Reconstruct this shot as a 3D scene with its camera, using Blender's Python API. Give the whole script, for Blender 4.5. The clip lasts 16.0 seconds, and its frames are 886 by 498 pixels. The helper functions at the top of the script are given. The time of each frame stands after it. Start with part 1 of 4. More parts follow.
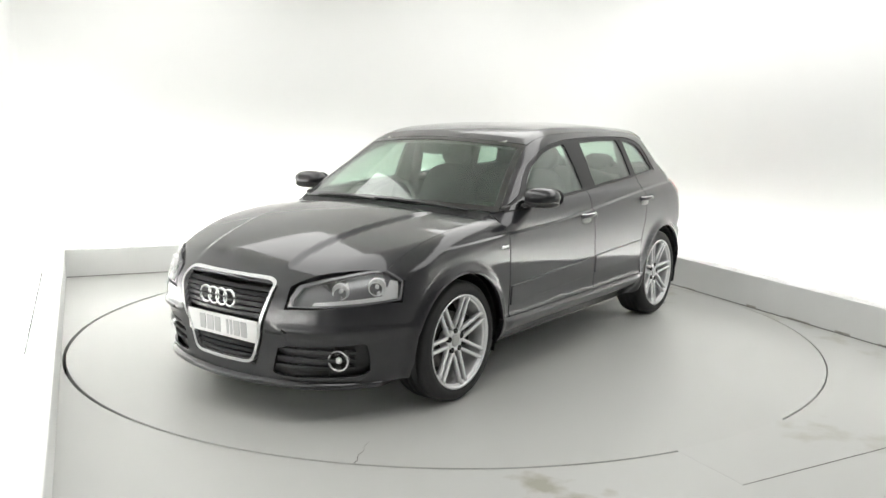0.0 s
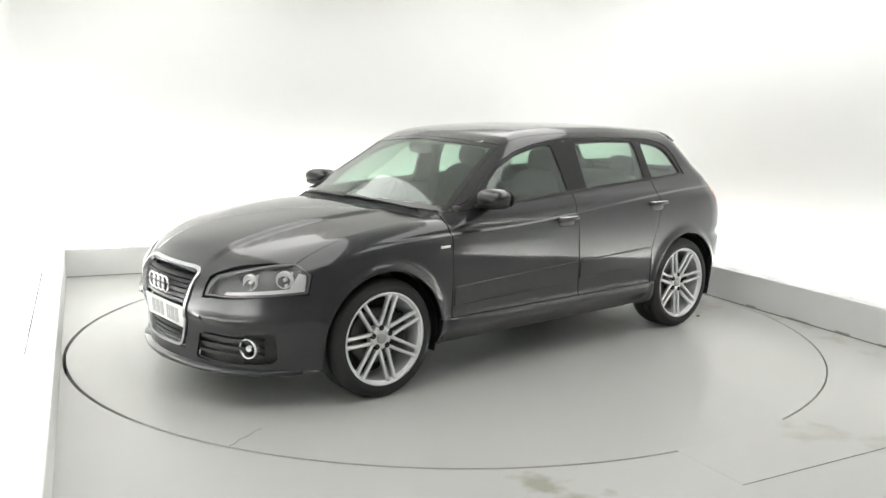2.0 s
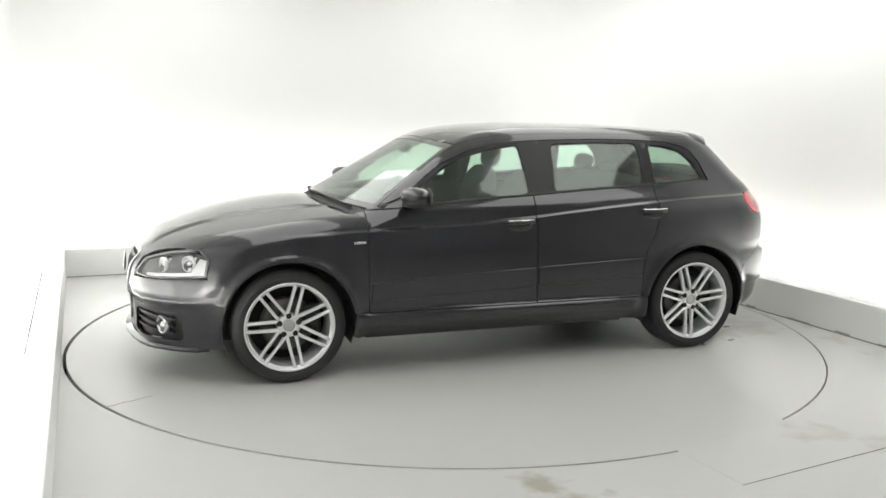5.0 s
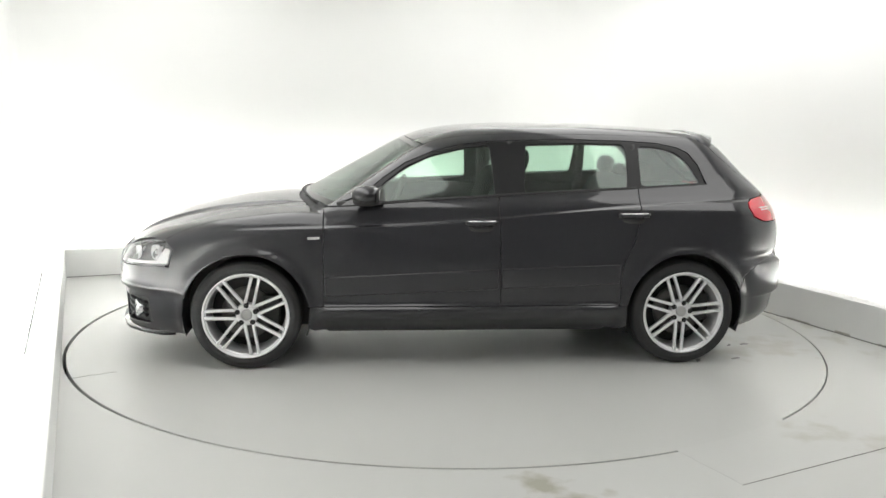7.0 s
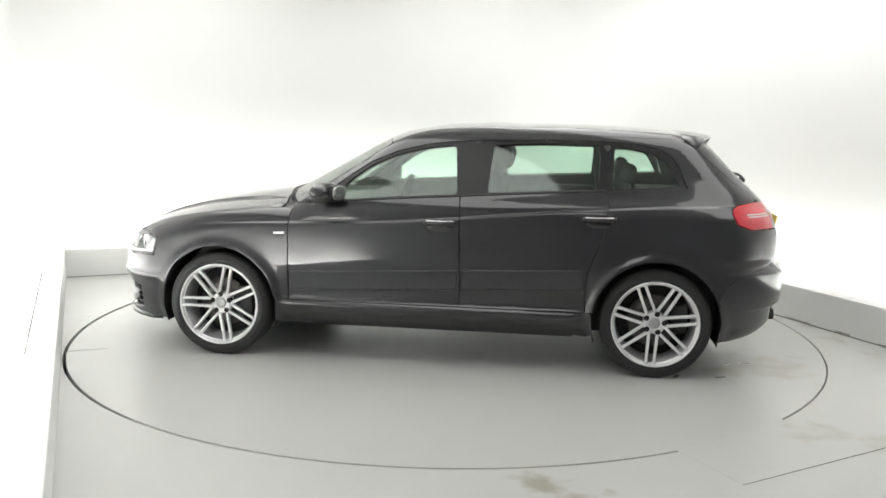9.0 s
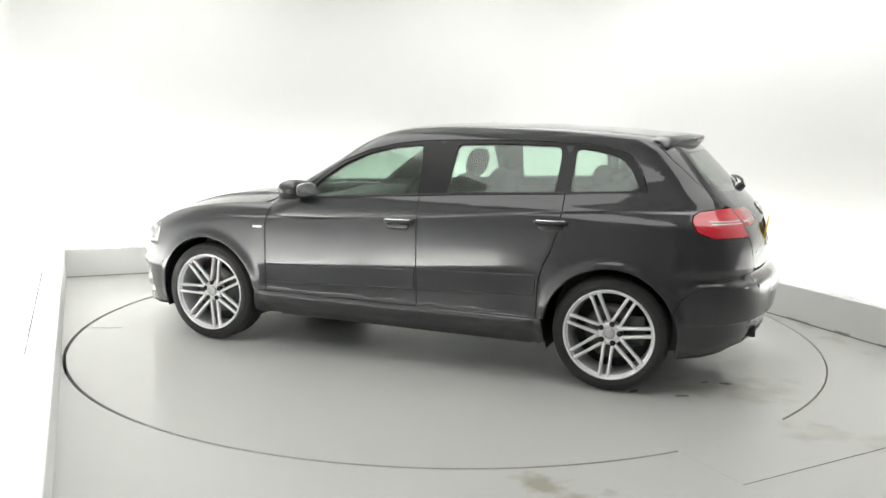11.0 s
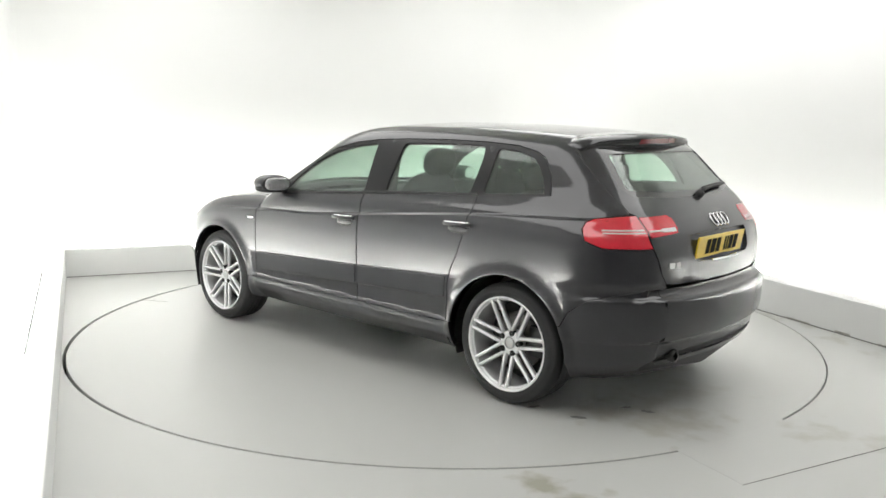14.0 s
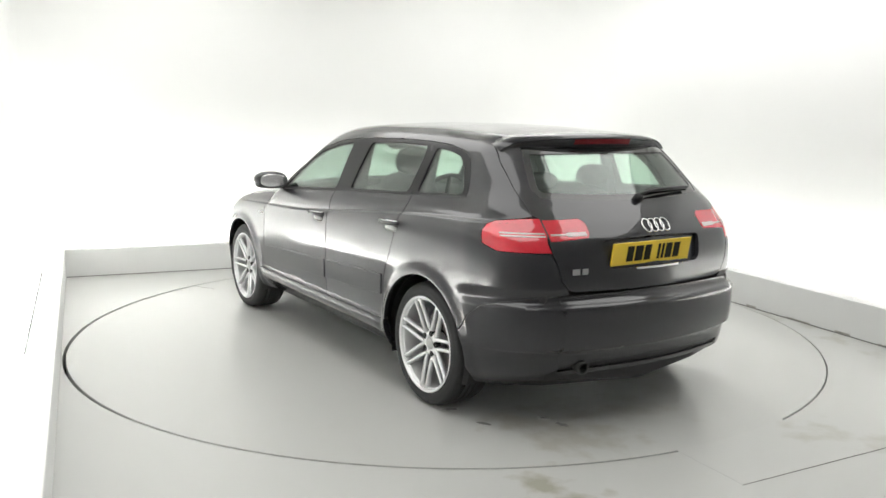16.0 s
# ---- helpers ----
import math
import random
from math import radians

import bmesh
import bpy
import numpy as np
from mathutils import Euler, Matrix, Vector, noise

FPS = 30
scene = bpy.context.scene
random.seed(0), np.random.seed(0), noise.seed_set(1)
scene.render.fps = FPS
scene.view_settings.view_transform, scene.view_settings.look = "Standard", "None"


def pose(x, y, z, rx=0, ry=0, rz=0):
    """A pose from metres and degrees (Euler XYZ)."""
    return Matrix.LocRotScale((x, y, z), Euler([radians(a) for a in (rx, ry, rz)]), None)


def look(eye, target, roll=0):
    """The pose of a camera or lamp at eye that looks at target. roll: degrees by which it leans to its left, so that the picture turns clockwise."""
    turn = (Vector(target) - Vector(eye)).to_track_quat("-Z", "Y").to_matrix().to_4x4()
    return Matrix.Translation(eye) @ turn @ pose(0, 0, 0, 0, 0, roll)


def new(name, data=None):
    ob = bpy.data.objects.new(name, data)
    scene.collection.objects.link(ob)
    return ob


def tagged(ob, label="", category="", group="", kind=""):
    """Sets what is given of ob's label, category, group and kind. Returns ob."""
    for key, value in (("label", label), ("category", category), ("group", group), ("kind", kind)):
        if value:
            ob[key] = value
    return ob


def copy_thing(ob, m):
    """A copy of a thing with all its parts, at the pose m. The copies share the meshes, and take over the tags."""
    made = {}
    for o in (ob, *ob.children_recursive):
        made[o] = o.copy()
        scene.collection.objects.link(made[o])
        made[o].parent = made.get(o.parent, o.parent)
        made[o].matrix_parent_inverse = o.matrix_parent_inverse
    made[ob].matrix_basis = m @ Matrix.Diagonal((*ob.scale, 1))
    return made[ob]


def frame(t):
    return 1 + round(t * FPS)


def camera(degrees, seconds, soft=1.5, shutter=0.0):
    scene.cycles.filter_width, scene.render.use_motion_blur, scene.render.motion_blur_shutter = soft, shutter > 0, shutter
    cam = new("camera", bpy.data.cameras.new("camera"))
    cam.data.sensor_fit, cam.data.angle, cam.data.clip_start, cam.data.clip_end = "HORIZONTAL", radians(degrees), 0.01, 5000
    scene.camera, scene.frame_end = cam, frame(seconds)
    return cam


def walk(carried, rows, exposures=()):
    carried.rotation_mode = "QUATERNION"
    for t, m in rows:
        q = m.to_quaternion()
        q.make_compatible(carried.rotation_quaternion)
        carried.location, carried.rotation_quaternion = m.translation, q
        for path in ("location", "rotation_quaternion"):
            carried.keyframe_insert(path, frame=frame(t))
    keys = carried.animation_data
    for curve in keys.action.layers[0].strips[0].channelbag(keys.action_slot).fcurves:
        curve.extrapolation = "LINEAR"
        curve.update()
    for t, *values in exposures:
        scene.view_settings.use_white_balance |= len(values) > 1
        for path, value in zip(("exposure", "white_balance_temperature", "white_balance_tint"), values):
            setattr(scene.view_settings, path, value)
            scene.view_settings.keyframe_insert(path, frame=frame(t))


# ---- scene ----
cam = camera(54.96, 16.0, soft=1.55)
EYE, YAW, PITCH, ROLL = (0.0, -5.859, 1.473), -0.282, -9.023, 0.883
AIM = (math.sin(radians(YAW)) * math.cos(radians(PITCH)), math.cos(radians(YAW)) * math.cos(radians(PITCH)), math.sin(radians(PITCH)))
STAND = look(EYE, [e + 5 * a for e, a in zip(EYE, AIM)], ROLL)
walk(cam, [(0.0, STAND), (16.0, STAND)], exposures=[(0.0, 0.0), (16.0, 0.0)])

# ---- light ----
world = bpy.data.worlds.new("world")
scene.world = world
world.use_nodes = True
world.node_tree.nodes["Background"].inputs[0].default_value = (0.9, 0.95, 1.0, 1)
world.node_tree.nodes["Background"].inputs[1].default_value = 0.05
TUBE, PANEL = 53.0, 2.75


# ---- materials ----
def material(name, color, rough=0.5, metal=0.0, coat=0.0, vary=0.06, scale=6.0, bump=0.0, bump_scale=80.0, spec=0.5, sheen=0.15):
    """A surface with soft blotches, finer grain in its gloss and a little relief."""
    m = bpy.data.materials.new(name)
    m.use_nodes = True
    nt = m.node_tree
    p = nt.nodes["Principled BSDF"]
    p.inputs["Metallic"].default_value = metal
    p.inputs["Coat Weight"].default_value = coat
    p.inputs["Coat Roughness"].default_value = 0.03
    p.inputs["Coat IOR"].default_value = 1.6
    p.inputs["Specular IOR Level"].default_value = spec
    co = nt.nodes.new("ShaderNodeTexCoord")
    n = nt.nodes.new("ShaderNodeTexNoise")
    n.inputs["Scale"].default_value, n.inputs["Detail"].default_value = scale, 6
    nt.links.new(co.outputs["Object"], n.inputs["Vector"])
    mix = nt.nodes.new("ShaderNodeMix")
    mix.data_type = "RGBA"
    mix.inputs[6].default_value = (*[max(0, c * (1 - vary)) for c in color], 1)
    mix.inputs[7].default_value = (*[min(1, c * (1 + vary)) for c in color], 1)
    nt.links.new(n.outputs["Fac"], mix.inputs[0])
    nt.links.new(mix.outputs[2], p.inputs["Base Color"])
    g = nt.nodes.new("ShaderNodeTexNoise")
    g.inputs["Scale"].default_value, g.inputs["Detail"].default_value = bump_scale, 3
    nt.links.new(co.outputs["Object"], g.inputs["Vector"])
    span = nt.nodes.new("ShaderNodeMapRange")
    span.inputs["To Min"].default_value, span.inputs["To Max"].default_value = max(0.0, rough * (1 - sheen)), min(1, rough * (1 + sheen))
    nt.links.new(g.outputs["Fac"], span.inputs["Value"])
    nt.links.new(span.outputs["Result"], p.inputs["Roughness"])
    if bump:
        b = nt.nodes.new("ShaderNodeBump")
        b.inputs["Strength"].default_value, b.inputs["Distance"].default_value = bump, 0.004
        nt.links.new(g.outputs["Fac"], b.inputs["Height"])
        nt.links.new(b.outputs["Normal"], p.inputs["Normal"])
    return m


def stained(m, spots, tint):
    """Spills with ragged outlines: each spot is x, y, radius, strength."""
    nt = m.node_tree
    p = nt.nodes["Principled BSDF"]
    base = p.inputs["Base Color"].links[0].from_socket
    co = nt.nodes.new("ShaderNodeTexCoord")
    warp = nt.nodes.new("ShaderNodeTexNoise")
    warp.inputs["Scale"].default_value, warp.inputs["Detail"].default_value = 7, 7
    nt.links.new(co.outputs["Object"], warp.inputs["Vector"])
    total = None
    for x, y, r, k in spots:
        d = nt.nodes.new("ShaderNodeVectorMath")
        d.operation = "DISTANCE"
        d.inputs[1].default_value = (x, y, 0)
        nt.links.new(co.outputs["Object"], d.inputs[0])
        edge = nt.nodes.new("ShaderNodeMath")
        edge.operation = "MULTIPLY_ADD"
        nt.links.new(warp.outputs["Fac"], edge.inputs[0])
        edge.inputs[1].default_value = r * 4
        nt.links.new(d.outputs["Value"], edge.inputs[2])
        fade = nt.nodes.new("ShaderNodeMapRange")
        fade.inputs["From Min"].default_value, fade.inputs["From Max"].default_value = r * 3.0, r * 2.1
        fade.inputs["To Max"].default_value = k
        nt.links.new(edge.outputs[0], fade.inputs["Value"])
        if total is None:
            total = fade.outputs["Result"]
        else:
            top = nt.nodes.new("ShaderNodeMath")
            top.operation = "MAXIMUM"
            nt.links.new(total, top.inputs[0])
            nt.links.new(fade.outputs["Result"], top.inputs[1])
            total = top.outputs[0]
    mix = nt.nodes.new("ShaderNodeMix")
    mix.data_type = "RGBA"
    mix.inputs[7].default_value = (*tint, 1)
    nt.links.new(total, mix.inputs[0])
    nt.links.new(base, mix.inputs[6])
    nt.links.new(mix.outputs[2], p.inputs["Base Color"])
    return m


def glass(name, tint, gloss=0.02, least=0.08, power=3.4):
    m = bpy.data.materials.new(name)
    m.use_nodes = True
    nt = m.node_tree
    nt.nodes.remove(nt.nodes["Principled BSDF"])
    out = nt.nodes["Material Output"]
    clear = nt.nodes.new("ShaderNodeBsdfTransparent")
    clear.inputs[0].default_value = (*tint, 1)
    shine = nt.nodes.new("ShaderNodeBsdfGlossy")
    shine.inputs["Roughness"].default_value = gloss
    lw = nt.nodes.new("ShaderNodeLayerWeight")
    lw.inputs[0].default_value = 0.5
    steep = nt.nodes.new("ShaderNodeMath")
    steep.operation, steep.inputs[1].default_value = "POWER", power
    nt.links.new(lw.outputs["Facing"], steep.inputs[0])
    f = nt.nodes.new("ShaderNodeMapRange")
    f.inputs["To Min"].default_value, f.inputs["To Max"].default_value = least, 0.9
    nt.links.new(steep.outputs[0], f.inputs["Value"])
    mix = nt.nodes.new("ShaderNodeMixShader")
    nt.links.new(f.outputs[0], mix.inputs[0])
    nt.links.new(clear.outputs[0], mix.inputs[1])
    nt.links.new(shine.outputs[0], mix.inputs[2])
    nt.links.new(mix.outputs[0], out.inputs[0])
    return m


def glow(name, color, strength):
    m = bpy.data.materials.new(name)
    m.use_nodes = True
    nt = m.node_tree
    nt.nodes.remove(nt.nodes["Principled BSDF"])
    e = nt.nodes.new("ShaderNodeEmission")
    e.inputs[0].default_value, e.inputs[1].default_value = (*color, 1), strength
    nt.links.new(e.outputs[0], nt.nodes["Material Output"].inputs[0])
    return m


WALL = material("white_wall_paint", (0.86, 0.865, 0.855), 0.7, vary=0.02, scale=1.5, bump=0.03, bump_scale=60)
SCUFF = material("scuffed_joint", (0.20, 0.20, 0.19), 0.8, vary=0.6, scale=9)
GRIME = material("brown_grime", (0.36, 0.345, 0.31), 0.8, vary=0.35, scale=25)
CEIL = material("ceiling_paint", (0.82, 0.82, 0.80), 0.8, vary=0.02, scale=2)
PLINTH = material("plinth_paint", (0.74, 0.745, 0.735), 0.5, vary=0.05, scale=3, bump=0.04)
FLOOR = stained(material("floor_paint", (0.52, 0.525, 0.51), 0.32, vary=0.04, scale=0.9, bump_scale=2, sheen=0.03),
                [(1.80, -1.98, 0.17, 0.42), (2.02, -2.10, 0.13, 0.42), (0.40, -2.60, 0.12, 0.85), (0.52, -2.74, 0.09, 0.75), (0.66, -2.66, 0.05, 0.6), (2.35, -2.2, 0.12, 0.3), (2.45, 0.38, 0.14, 0.5), (2.66, -0.20, 0.12, 0.45), (2.76, -0.55, 0.10, 0.4), (2.62, 0.12, 0.10, 0.35)], (0.30, 0.285, 0.22))
DISC = stained(material("turntable_paint", (0.505, 0.51, 0.495), 0.28, vary=0.035, scale=0.8, bump_scale=2, sheen=0.03),
               [(-1.78, 0.71, 0.19, 0.6), (-2.08, 0.62, 0.28, 0.5), (-1.85, 0.42, 0.2, 0.4), (-1.1, 0.68, 0.16, 0.3), (-1.95, 0.1, 0.2, 0.3), (-1.6, -0.35, 0.15, 0.25)], (0.32, 0.30, 0.245))
# near-black that paints in the shade of gaps, holes and recesses
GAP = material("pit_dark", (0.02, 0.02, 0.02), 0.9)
# tone of the unseen side walls, set by what the car's flank reflects
NEAR_WALL = material("near_wall_paint", (0.76, 0.76, 0.75), 0.7, vary=0.05, scale=2)
# grey of the unseen end behind the camera, set by what the car reflects
UNSEEN_END = material("shutter_grey", (0.45, 0.45, 0.455), 0.6, vary=0.15, scale=3)
TUBE_GLOW = glow("tube_light", (1.0, 0.995, 0.96), TUBE)
PANEL_GLOW = glow("ceiling_light", (1.0, 0.995, 0.965), PANEL)
STEEL = material("dull_steel", (0.5, 0.5, 0.5), 0.4, metal=1)

PAINT = material("grey_metallic_paint", (0.0195, 0.0195, 0.0235), 0.33, metal=0.3, coat=1.0, spec=0.12, vary=0.10, scale=900, bump_scale=300)
BLACK = material("black_plastic", (0.011, 0.011, 0.012), 0.5, vary=0.1, scale=40, bump=0.1, bump_scale=400)
GLOSS = material("gloss_black", (0.012, 0.012, 0.013), 0.12, coat=0.5)
PILLAR = material("black_pillar_film", (0.010, 0.010, 0.011), 0.32, spec=0.3, vary=0.1, scale=30)
WET = material("water_film", (0.40, 0.40, 0.39), 0.03, coat=1.0, vary=0.05, scale=5)
CHROME = material("chrome", (0.82, 0.82, 0.83), 0.16, metal=0.85, vary=0.03)
ALLOY = material("silver_alloy", (0.80, 0.80, 0.81), 0.30, metal=0.45, coat=0.4, vary=0.04, scale=12)
ALLOY_DARK = material("brake_shaded_alloy", (0.05, 0.05, 0.05), 0.5, metal=0.6)
IRON = material("brake_iron", (0.12, 0.115, 0.11), 0.4, metal=0.9, vary=0.15, scale=20)
RUBBER = material("tyre_rubber", (0.022, 0.022, 0.023), 0.75, vary=0.15, scale=25, bump=0.2, bump_scale=150)
GLASS = glass("green_tinted_glass", (0.84, 0.93, 0.875), 0.02, 0.06, 3.3)
LENS = glass("clear_lens", (0.97, 0.97, 0.97), 0.02, 0.03, 5.0)
RED = material("red_lens", (0.58, 0.012, 0.03), 0.12, coat=1.0, vary=0.15, scale=30)
RED_DARK = material("dark_red_lens", (0.15, 0.006, 0.010), 0.2, coat=0.15, spec=0.25)
CLEAR = material("white_lens", (0.62, 0.52, 0.52), 0.15, coat=1.0)
SILVER = material("lamp_reflector", (0.86, 0.86, 0.87), 0.30, metal=0.4)
LAMP_GREY = material("lamp_housing", (0.20, 0.20, 0.21), 0.25, metal=0.4)
WHITE_PLATE = material("white_plate", (0.88, 0.88, 0.88), 0.35, vary=0.03)
YELLOW_PLATE = material("yellow_plate", (0.80, 0.56, 0.03), 0.35, vary=0.04)
INK = material("plate_ink", (0.03, 0.028, 0.02), 0.9, spec=0.1)
# ink lightened to grey, as the front plate is washed out by light
INK_GREY = material("faded_plate_ink", (0.48, 0.48, 0.49), 0.5)
CLOTH = material("seat_cloth", (0.045, 0.045, 0.048), 0.85, vary=0.2, scale=60, bump=0.2, bump_scale=500)
TRIM = material("dark_cabin_trim", (0.040, 0.040, 0.041), 0.65, vary=0.1, scale=30)
LINING = material("grey_roof_lining", (0.38, 0.38, 0.36), 0.9, vary=0.05, scale=30)


# ---- mesh helpers ----
def part(name, data, mat, parent=None, label=""):
    """Links a bmesh or a mesh as one object, under its thing where there is one."""
    if isinstance(data, bmesh.types.BMesh):
        bmesh.ops.recalc_face_normals(data, faces=data.faces)
        me = bpy.data.meshes.new(name)
        data.to_mesh(me)
        data.free()
    else:
        me = data
    if not me.materials:
        me.materials.append(mat)
    ob = new(name, me)
    ob.parent = parent
    return tagged(ob, label)


def smooth(bm, angle=35):
    for f in bm.faces:
        f.smooth = True
    for e in bm.edges:
        if len(e.link_faces) == 2 and e.calc_face_angle(0) > radians(angle):
            e.smooth = False
    return bm


def box(size, at=(0, 0, 0), bevel=0.0, turn=(0, 0, 0), bm=None, segs=2):
    bm = bm or bmesh.new()
    got = bmesh.ops.create_cube(bm, size=1, matrix=pose(*at, *turn) @ Matrix.Diagonal((*size, 1)))
    if bevel:
        edges = list({e for v in got["verts"] for e in v.link_edges})
        bmesh.ops.bevel(bm, geom=edges, offset=bevel, segments=segs, affect="EDGES", profile=0.5)
    return bm


def lathe(profile, n=48, bm=None, m=Matrix(), closed=False):
    """Turns (radius, along) about the y axis."""
    bm = bm or bmesh.new()
    rings = []
    for r, h in profile:
        rings.append([bm.verts.new(m @ Vector((r * math.cos(2 * math.pi * i / n), h, r * math.sin(2 * math.pi * i / n)))) for i in range(n)])
    pairs = list(zip(rings, rings[1:])) + ([(rings[-1], rings[0])] if closed else [])
    for a, b in pairs:
        for i in range(n):
            bm.faces.new((a[i], a[(i + 1) % n], b[(i + 1) % n], b[i]))
    return bm


def blob(size, at, power=2.6, n=28, k=16, turn=(0, 0, 0)):
    """A soft cushion or housing: a rounded box of the given half sizes."""
    bm = bmesh.new()
    bmesh.ops.create_uvsphere(bm, u_segments=n, v_segments=k, radius=1)
    for v in bm.verts:
        d = sum(abs(c) ** power for c in v.co) ** (1 / power)
        v.co = Vector([c / d * s for c, s in zip(v.co, size)])
    bmesh.ops.transform(bm, matrix=pose(*at, *turn), verts=bm.verts)
    for f in bm.faces:
        f.smooth = True
    return bm


def tube(points, r, n=8, bm=None, closed=False):
    bm = bm or bmesh.new()
    pts = [Vector(p) for p in points]
    rings = []
    for i, p in enumerate(pts):
        a = pts[i - 1] if i or closed else p
        b = pts[(i + 1) % len(pts)] if i + 1 < len(pts) or closed else p
        q = (b - a).to_track_quat("Z", "Y")
        rings.append([bm.verts.new(p + q @ Vector((r * math.cos(2 * math.pi * k / n), r * math.sin(2 * math.pi * k / n), 0))) for k in range(n)])
    pairs = list(zip(rings, rings[1:])) + ([(rings[-1], rings[0])] if closed else [])
    for a, b in pairs:
        for k in range(n):
            bm.faces.new((a[k], a[(k + 1) % n], b[(k + 1) % n], b[k]))
    if not closed:
        bm.faces.new(rings[0])
        bm.faces.new(list(reversed(rings[-1])))
    for f in bm.faces:
        f.smooth = True
    return bm


def prism(outline, low, high, bm=None, m=Matrix()):
    """An outline in x, y drawn up from low to high."""
    bm = bm or bmesh.new()
    a = [bm.verts.new(m @ Vector((x, y, low))) for x, y in outline]
    b = [bm.verts.new(m @ Vector((x, y, high))) for x, y in outline]
    bm.faces.new(list(reversed(a)))
    bm.faces.new(b)
    for i in range(len(a)):
        j = (i + 1) % len(a)
        bm.faces.new((a[i], a[j], b[j], b[i]))
    return bm


# ---- the studio: axes turned against the camera, turntable's middle at the origin ----
TURN = 23.4
STUDIO = pose(0, 0, 0, 0, 0, TURN)
LEFT, RIGHT, BACK, NEAR, HIGH = -2.485, 2.487, 2.68, -6.6, 3.15
DEEP, TROUGH, DIM = 0.15, 0.36, -3.3
RADIUS = 2.463


def structure(name, bm, mat, label, m=STUDIO):
    ob = part(name, bm, mat, None, label)
    ob.matrix_world = m
    return tagged(ob, "", name.split("_")[0], "", "structure")


def build_floor():
    bm = bmesh.new()
    c = STUDIO.inverted() @ Vector((-0.006, -0.004, 0))
    x0, x1, y0, y1 = LEFT - TROUGH - 0.05, RIGHT + TROUGH + 0.05, NEAR - 0.05, BACK + TROUGH + 0.05
    angles = [2 * math.pi * i / 180 for i in range(180)] + [math.atan2(y - c.y, x - c.x) % (2 * math.pi) for x in (x0, x1) for y in (y0, y1)]
    rows = []
    for a in sorted(angles):
        d = Vector((math.cos(a), math.sin(a)))
        far = min(((x1 if d.x > 0 else x0) - c.x) / d.x if abs(d.x) > 1e-9 else 99, ((y1 if d.y > 0 else y0) - c.y) / d.y if abs(d.y) > 1e-9 else 99)
        r = RADIUS + 0.008
        rows.append([bm.verts.new((c.x + d.x * k, c.y + d.y * k, z)) for k, z in ((r, -0.12), (r, 0), ((r + far) / 2, 0), (far, 0))])
    for a, b in zip(rows, rows[1:] + rows[:1]):
        for i in range(3):
            bm.faces.new((a[i], a[i + 1], b[i + 1], b[i]))
    ob = part("floor", bm, FLOOR, None, "light grey painted concrete floor with brown stains")
    ob.matrix_world = STUDIO
    # stains are laid out in the world's axes
    me = ob.data
    me.transform(STUDIO)
    ob.matrix_world = Matrix()
    tagged(ob, "", "floor", "", "structure")
    # pit floor coloured near-black so the ring gap reads as deep shade
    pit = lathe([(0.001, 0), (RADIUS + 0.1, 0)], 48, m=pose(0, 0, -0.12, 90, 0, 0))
    structure("pit", pit, GAP, "unseen pit below the turntable, its shade painted near-black", Matrix())


def rounded_wall():
    """The white wall on three sides, its far corner swept in a soft bend."""
    x0, x1, y1 = LEFT - TROUGH + 0.02, RIGHT + TROUGH, BACK + TROUGH - 0.02
    r = 0.9
    line = [(x0, DIM), (x0, y1 - 0.06), (x0 + 0.018, y1 - 0.018), (x0 + 0.06, y1)]
    line += [(x1 - r + r * math.sin(a), y1 - r + r * math.cos(a)) for a in [math.pi / 2 * i / 20 for i in range(21)]]
    line += [(x1, DIM)]
    return line


def build_walls():
    line = rounded_wall()
    bm = bmesh.new()
    outs = []
    for i, p in enumerate(line):
        a, b = Vector(line[max(0, i - 1)]), Vector(line[min(len(line) - 1, i + 1)])
        d = (b - a).normalized()
        outs.append((p[0] - d.y * 0.12, p[1] + d.x * 0.12))
    rows = [[bm.verts.new((x, y, z)) for x, y in pts] for pts, z in ((line, -0.02), (line, HIGH), (outs, HIGH), (outs, -0.02))]
    for a, b in zip(rows, rows[1:] + rows[:1]):
        for i in range(len(line) - 1):
            bm.faces.new((a[i], a[i + 1], b[i + 1], b[i]))
    smooth(bm, 40)
    structure("wall_north", bm, WALL, "seamless white studio wall lit from below, softly bent in its far corner")
    # walls out of view, added to close the studio and feed the reflections
    for name, x in (("wall_west", LEFT - TROUGH - 0.04), ("wall_east", RIGHT + TROUGH + 0.06)):
        structure(name, box((0.12, DIM - NEAR, HIGH), (x, (DIM + NEAR) / 2, HIGH / 2)), NEAR_WALL, "added unseen plain wall beside the camera, toned for the car's reflections")
    # added end wall out of view; it shapes the reflections in the paint
    bm = box((RIGHT - LEFT + 2 * TROUGH, 0.1, HIGH), ((RIGHT + LEFT) / 2, NEAR - 0.05, HIGH / 2))
    for i in range(14):
        box((RIGHT - LEFT + 0.6, 0.02, 0.012), ((RIGHT + LEFT) / 2, NEAR + 0.008, 0.2 + i * 0.2), bm=bm)
    structure("wall_south", bm, UNSEEN_END, "added unseen slatted end wall, its grey set for the car's reflections")
    bm = box((RIGHT - LEFT + 2 * TROUGH + 0.24, BACK - NEAR + TROUGH + 0.3, 0.1), ((RIGHT + LEFT) / 2, (BACK + NEAR + TROUGH) / 2, HIGH + 0.05))
    structure("ceiling", bm, CEIL, "white studio ceiling")


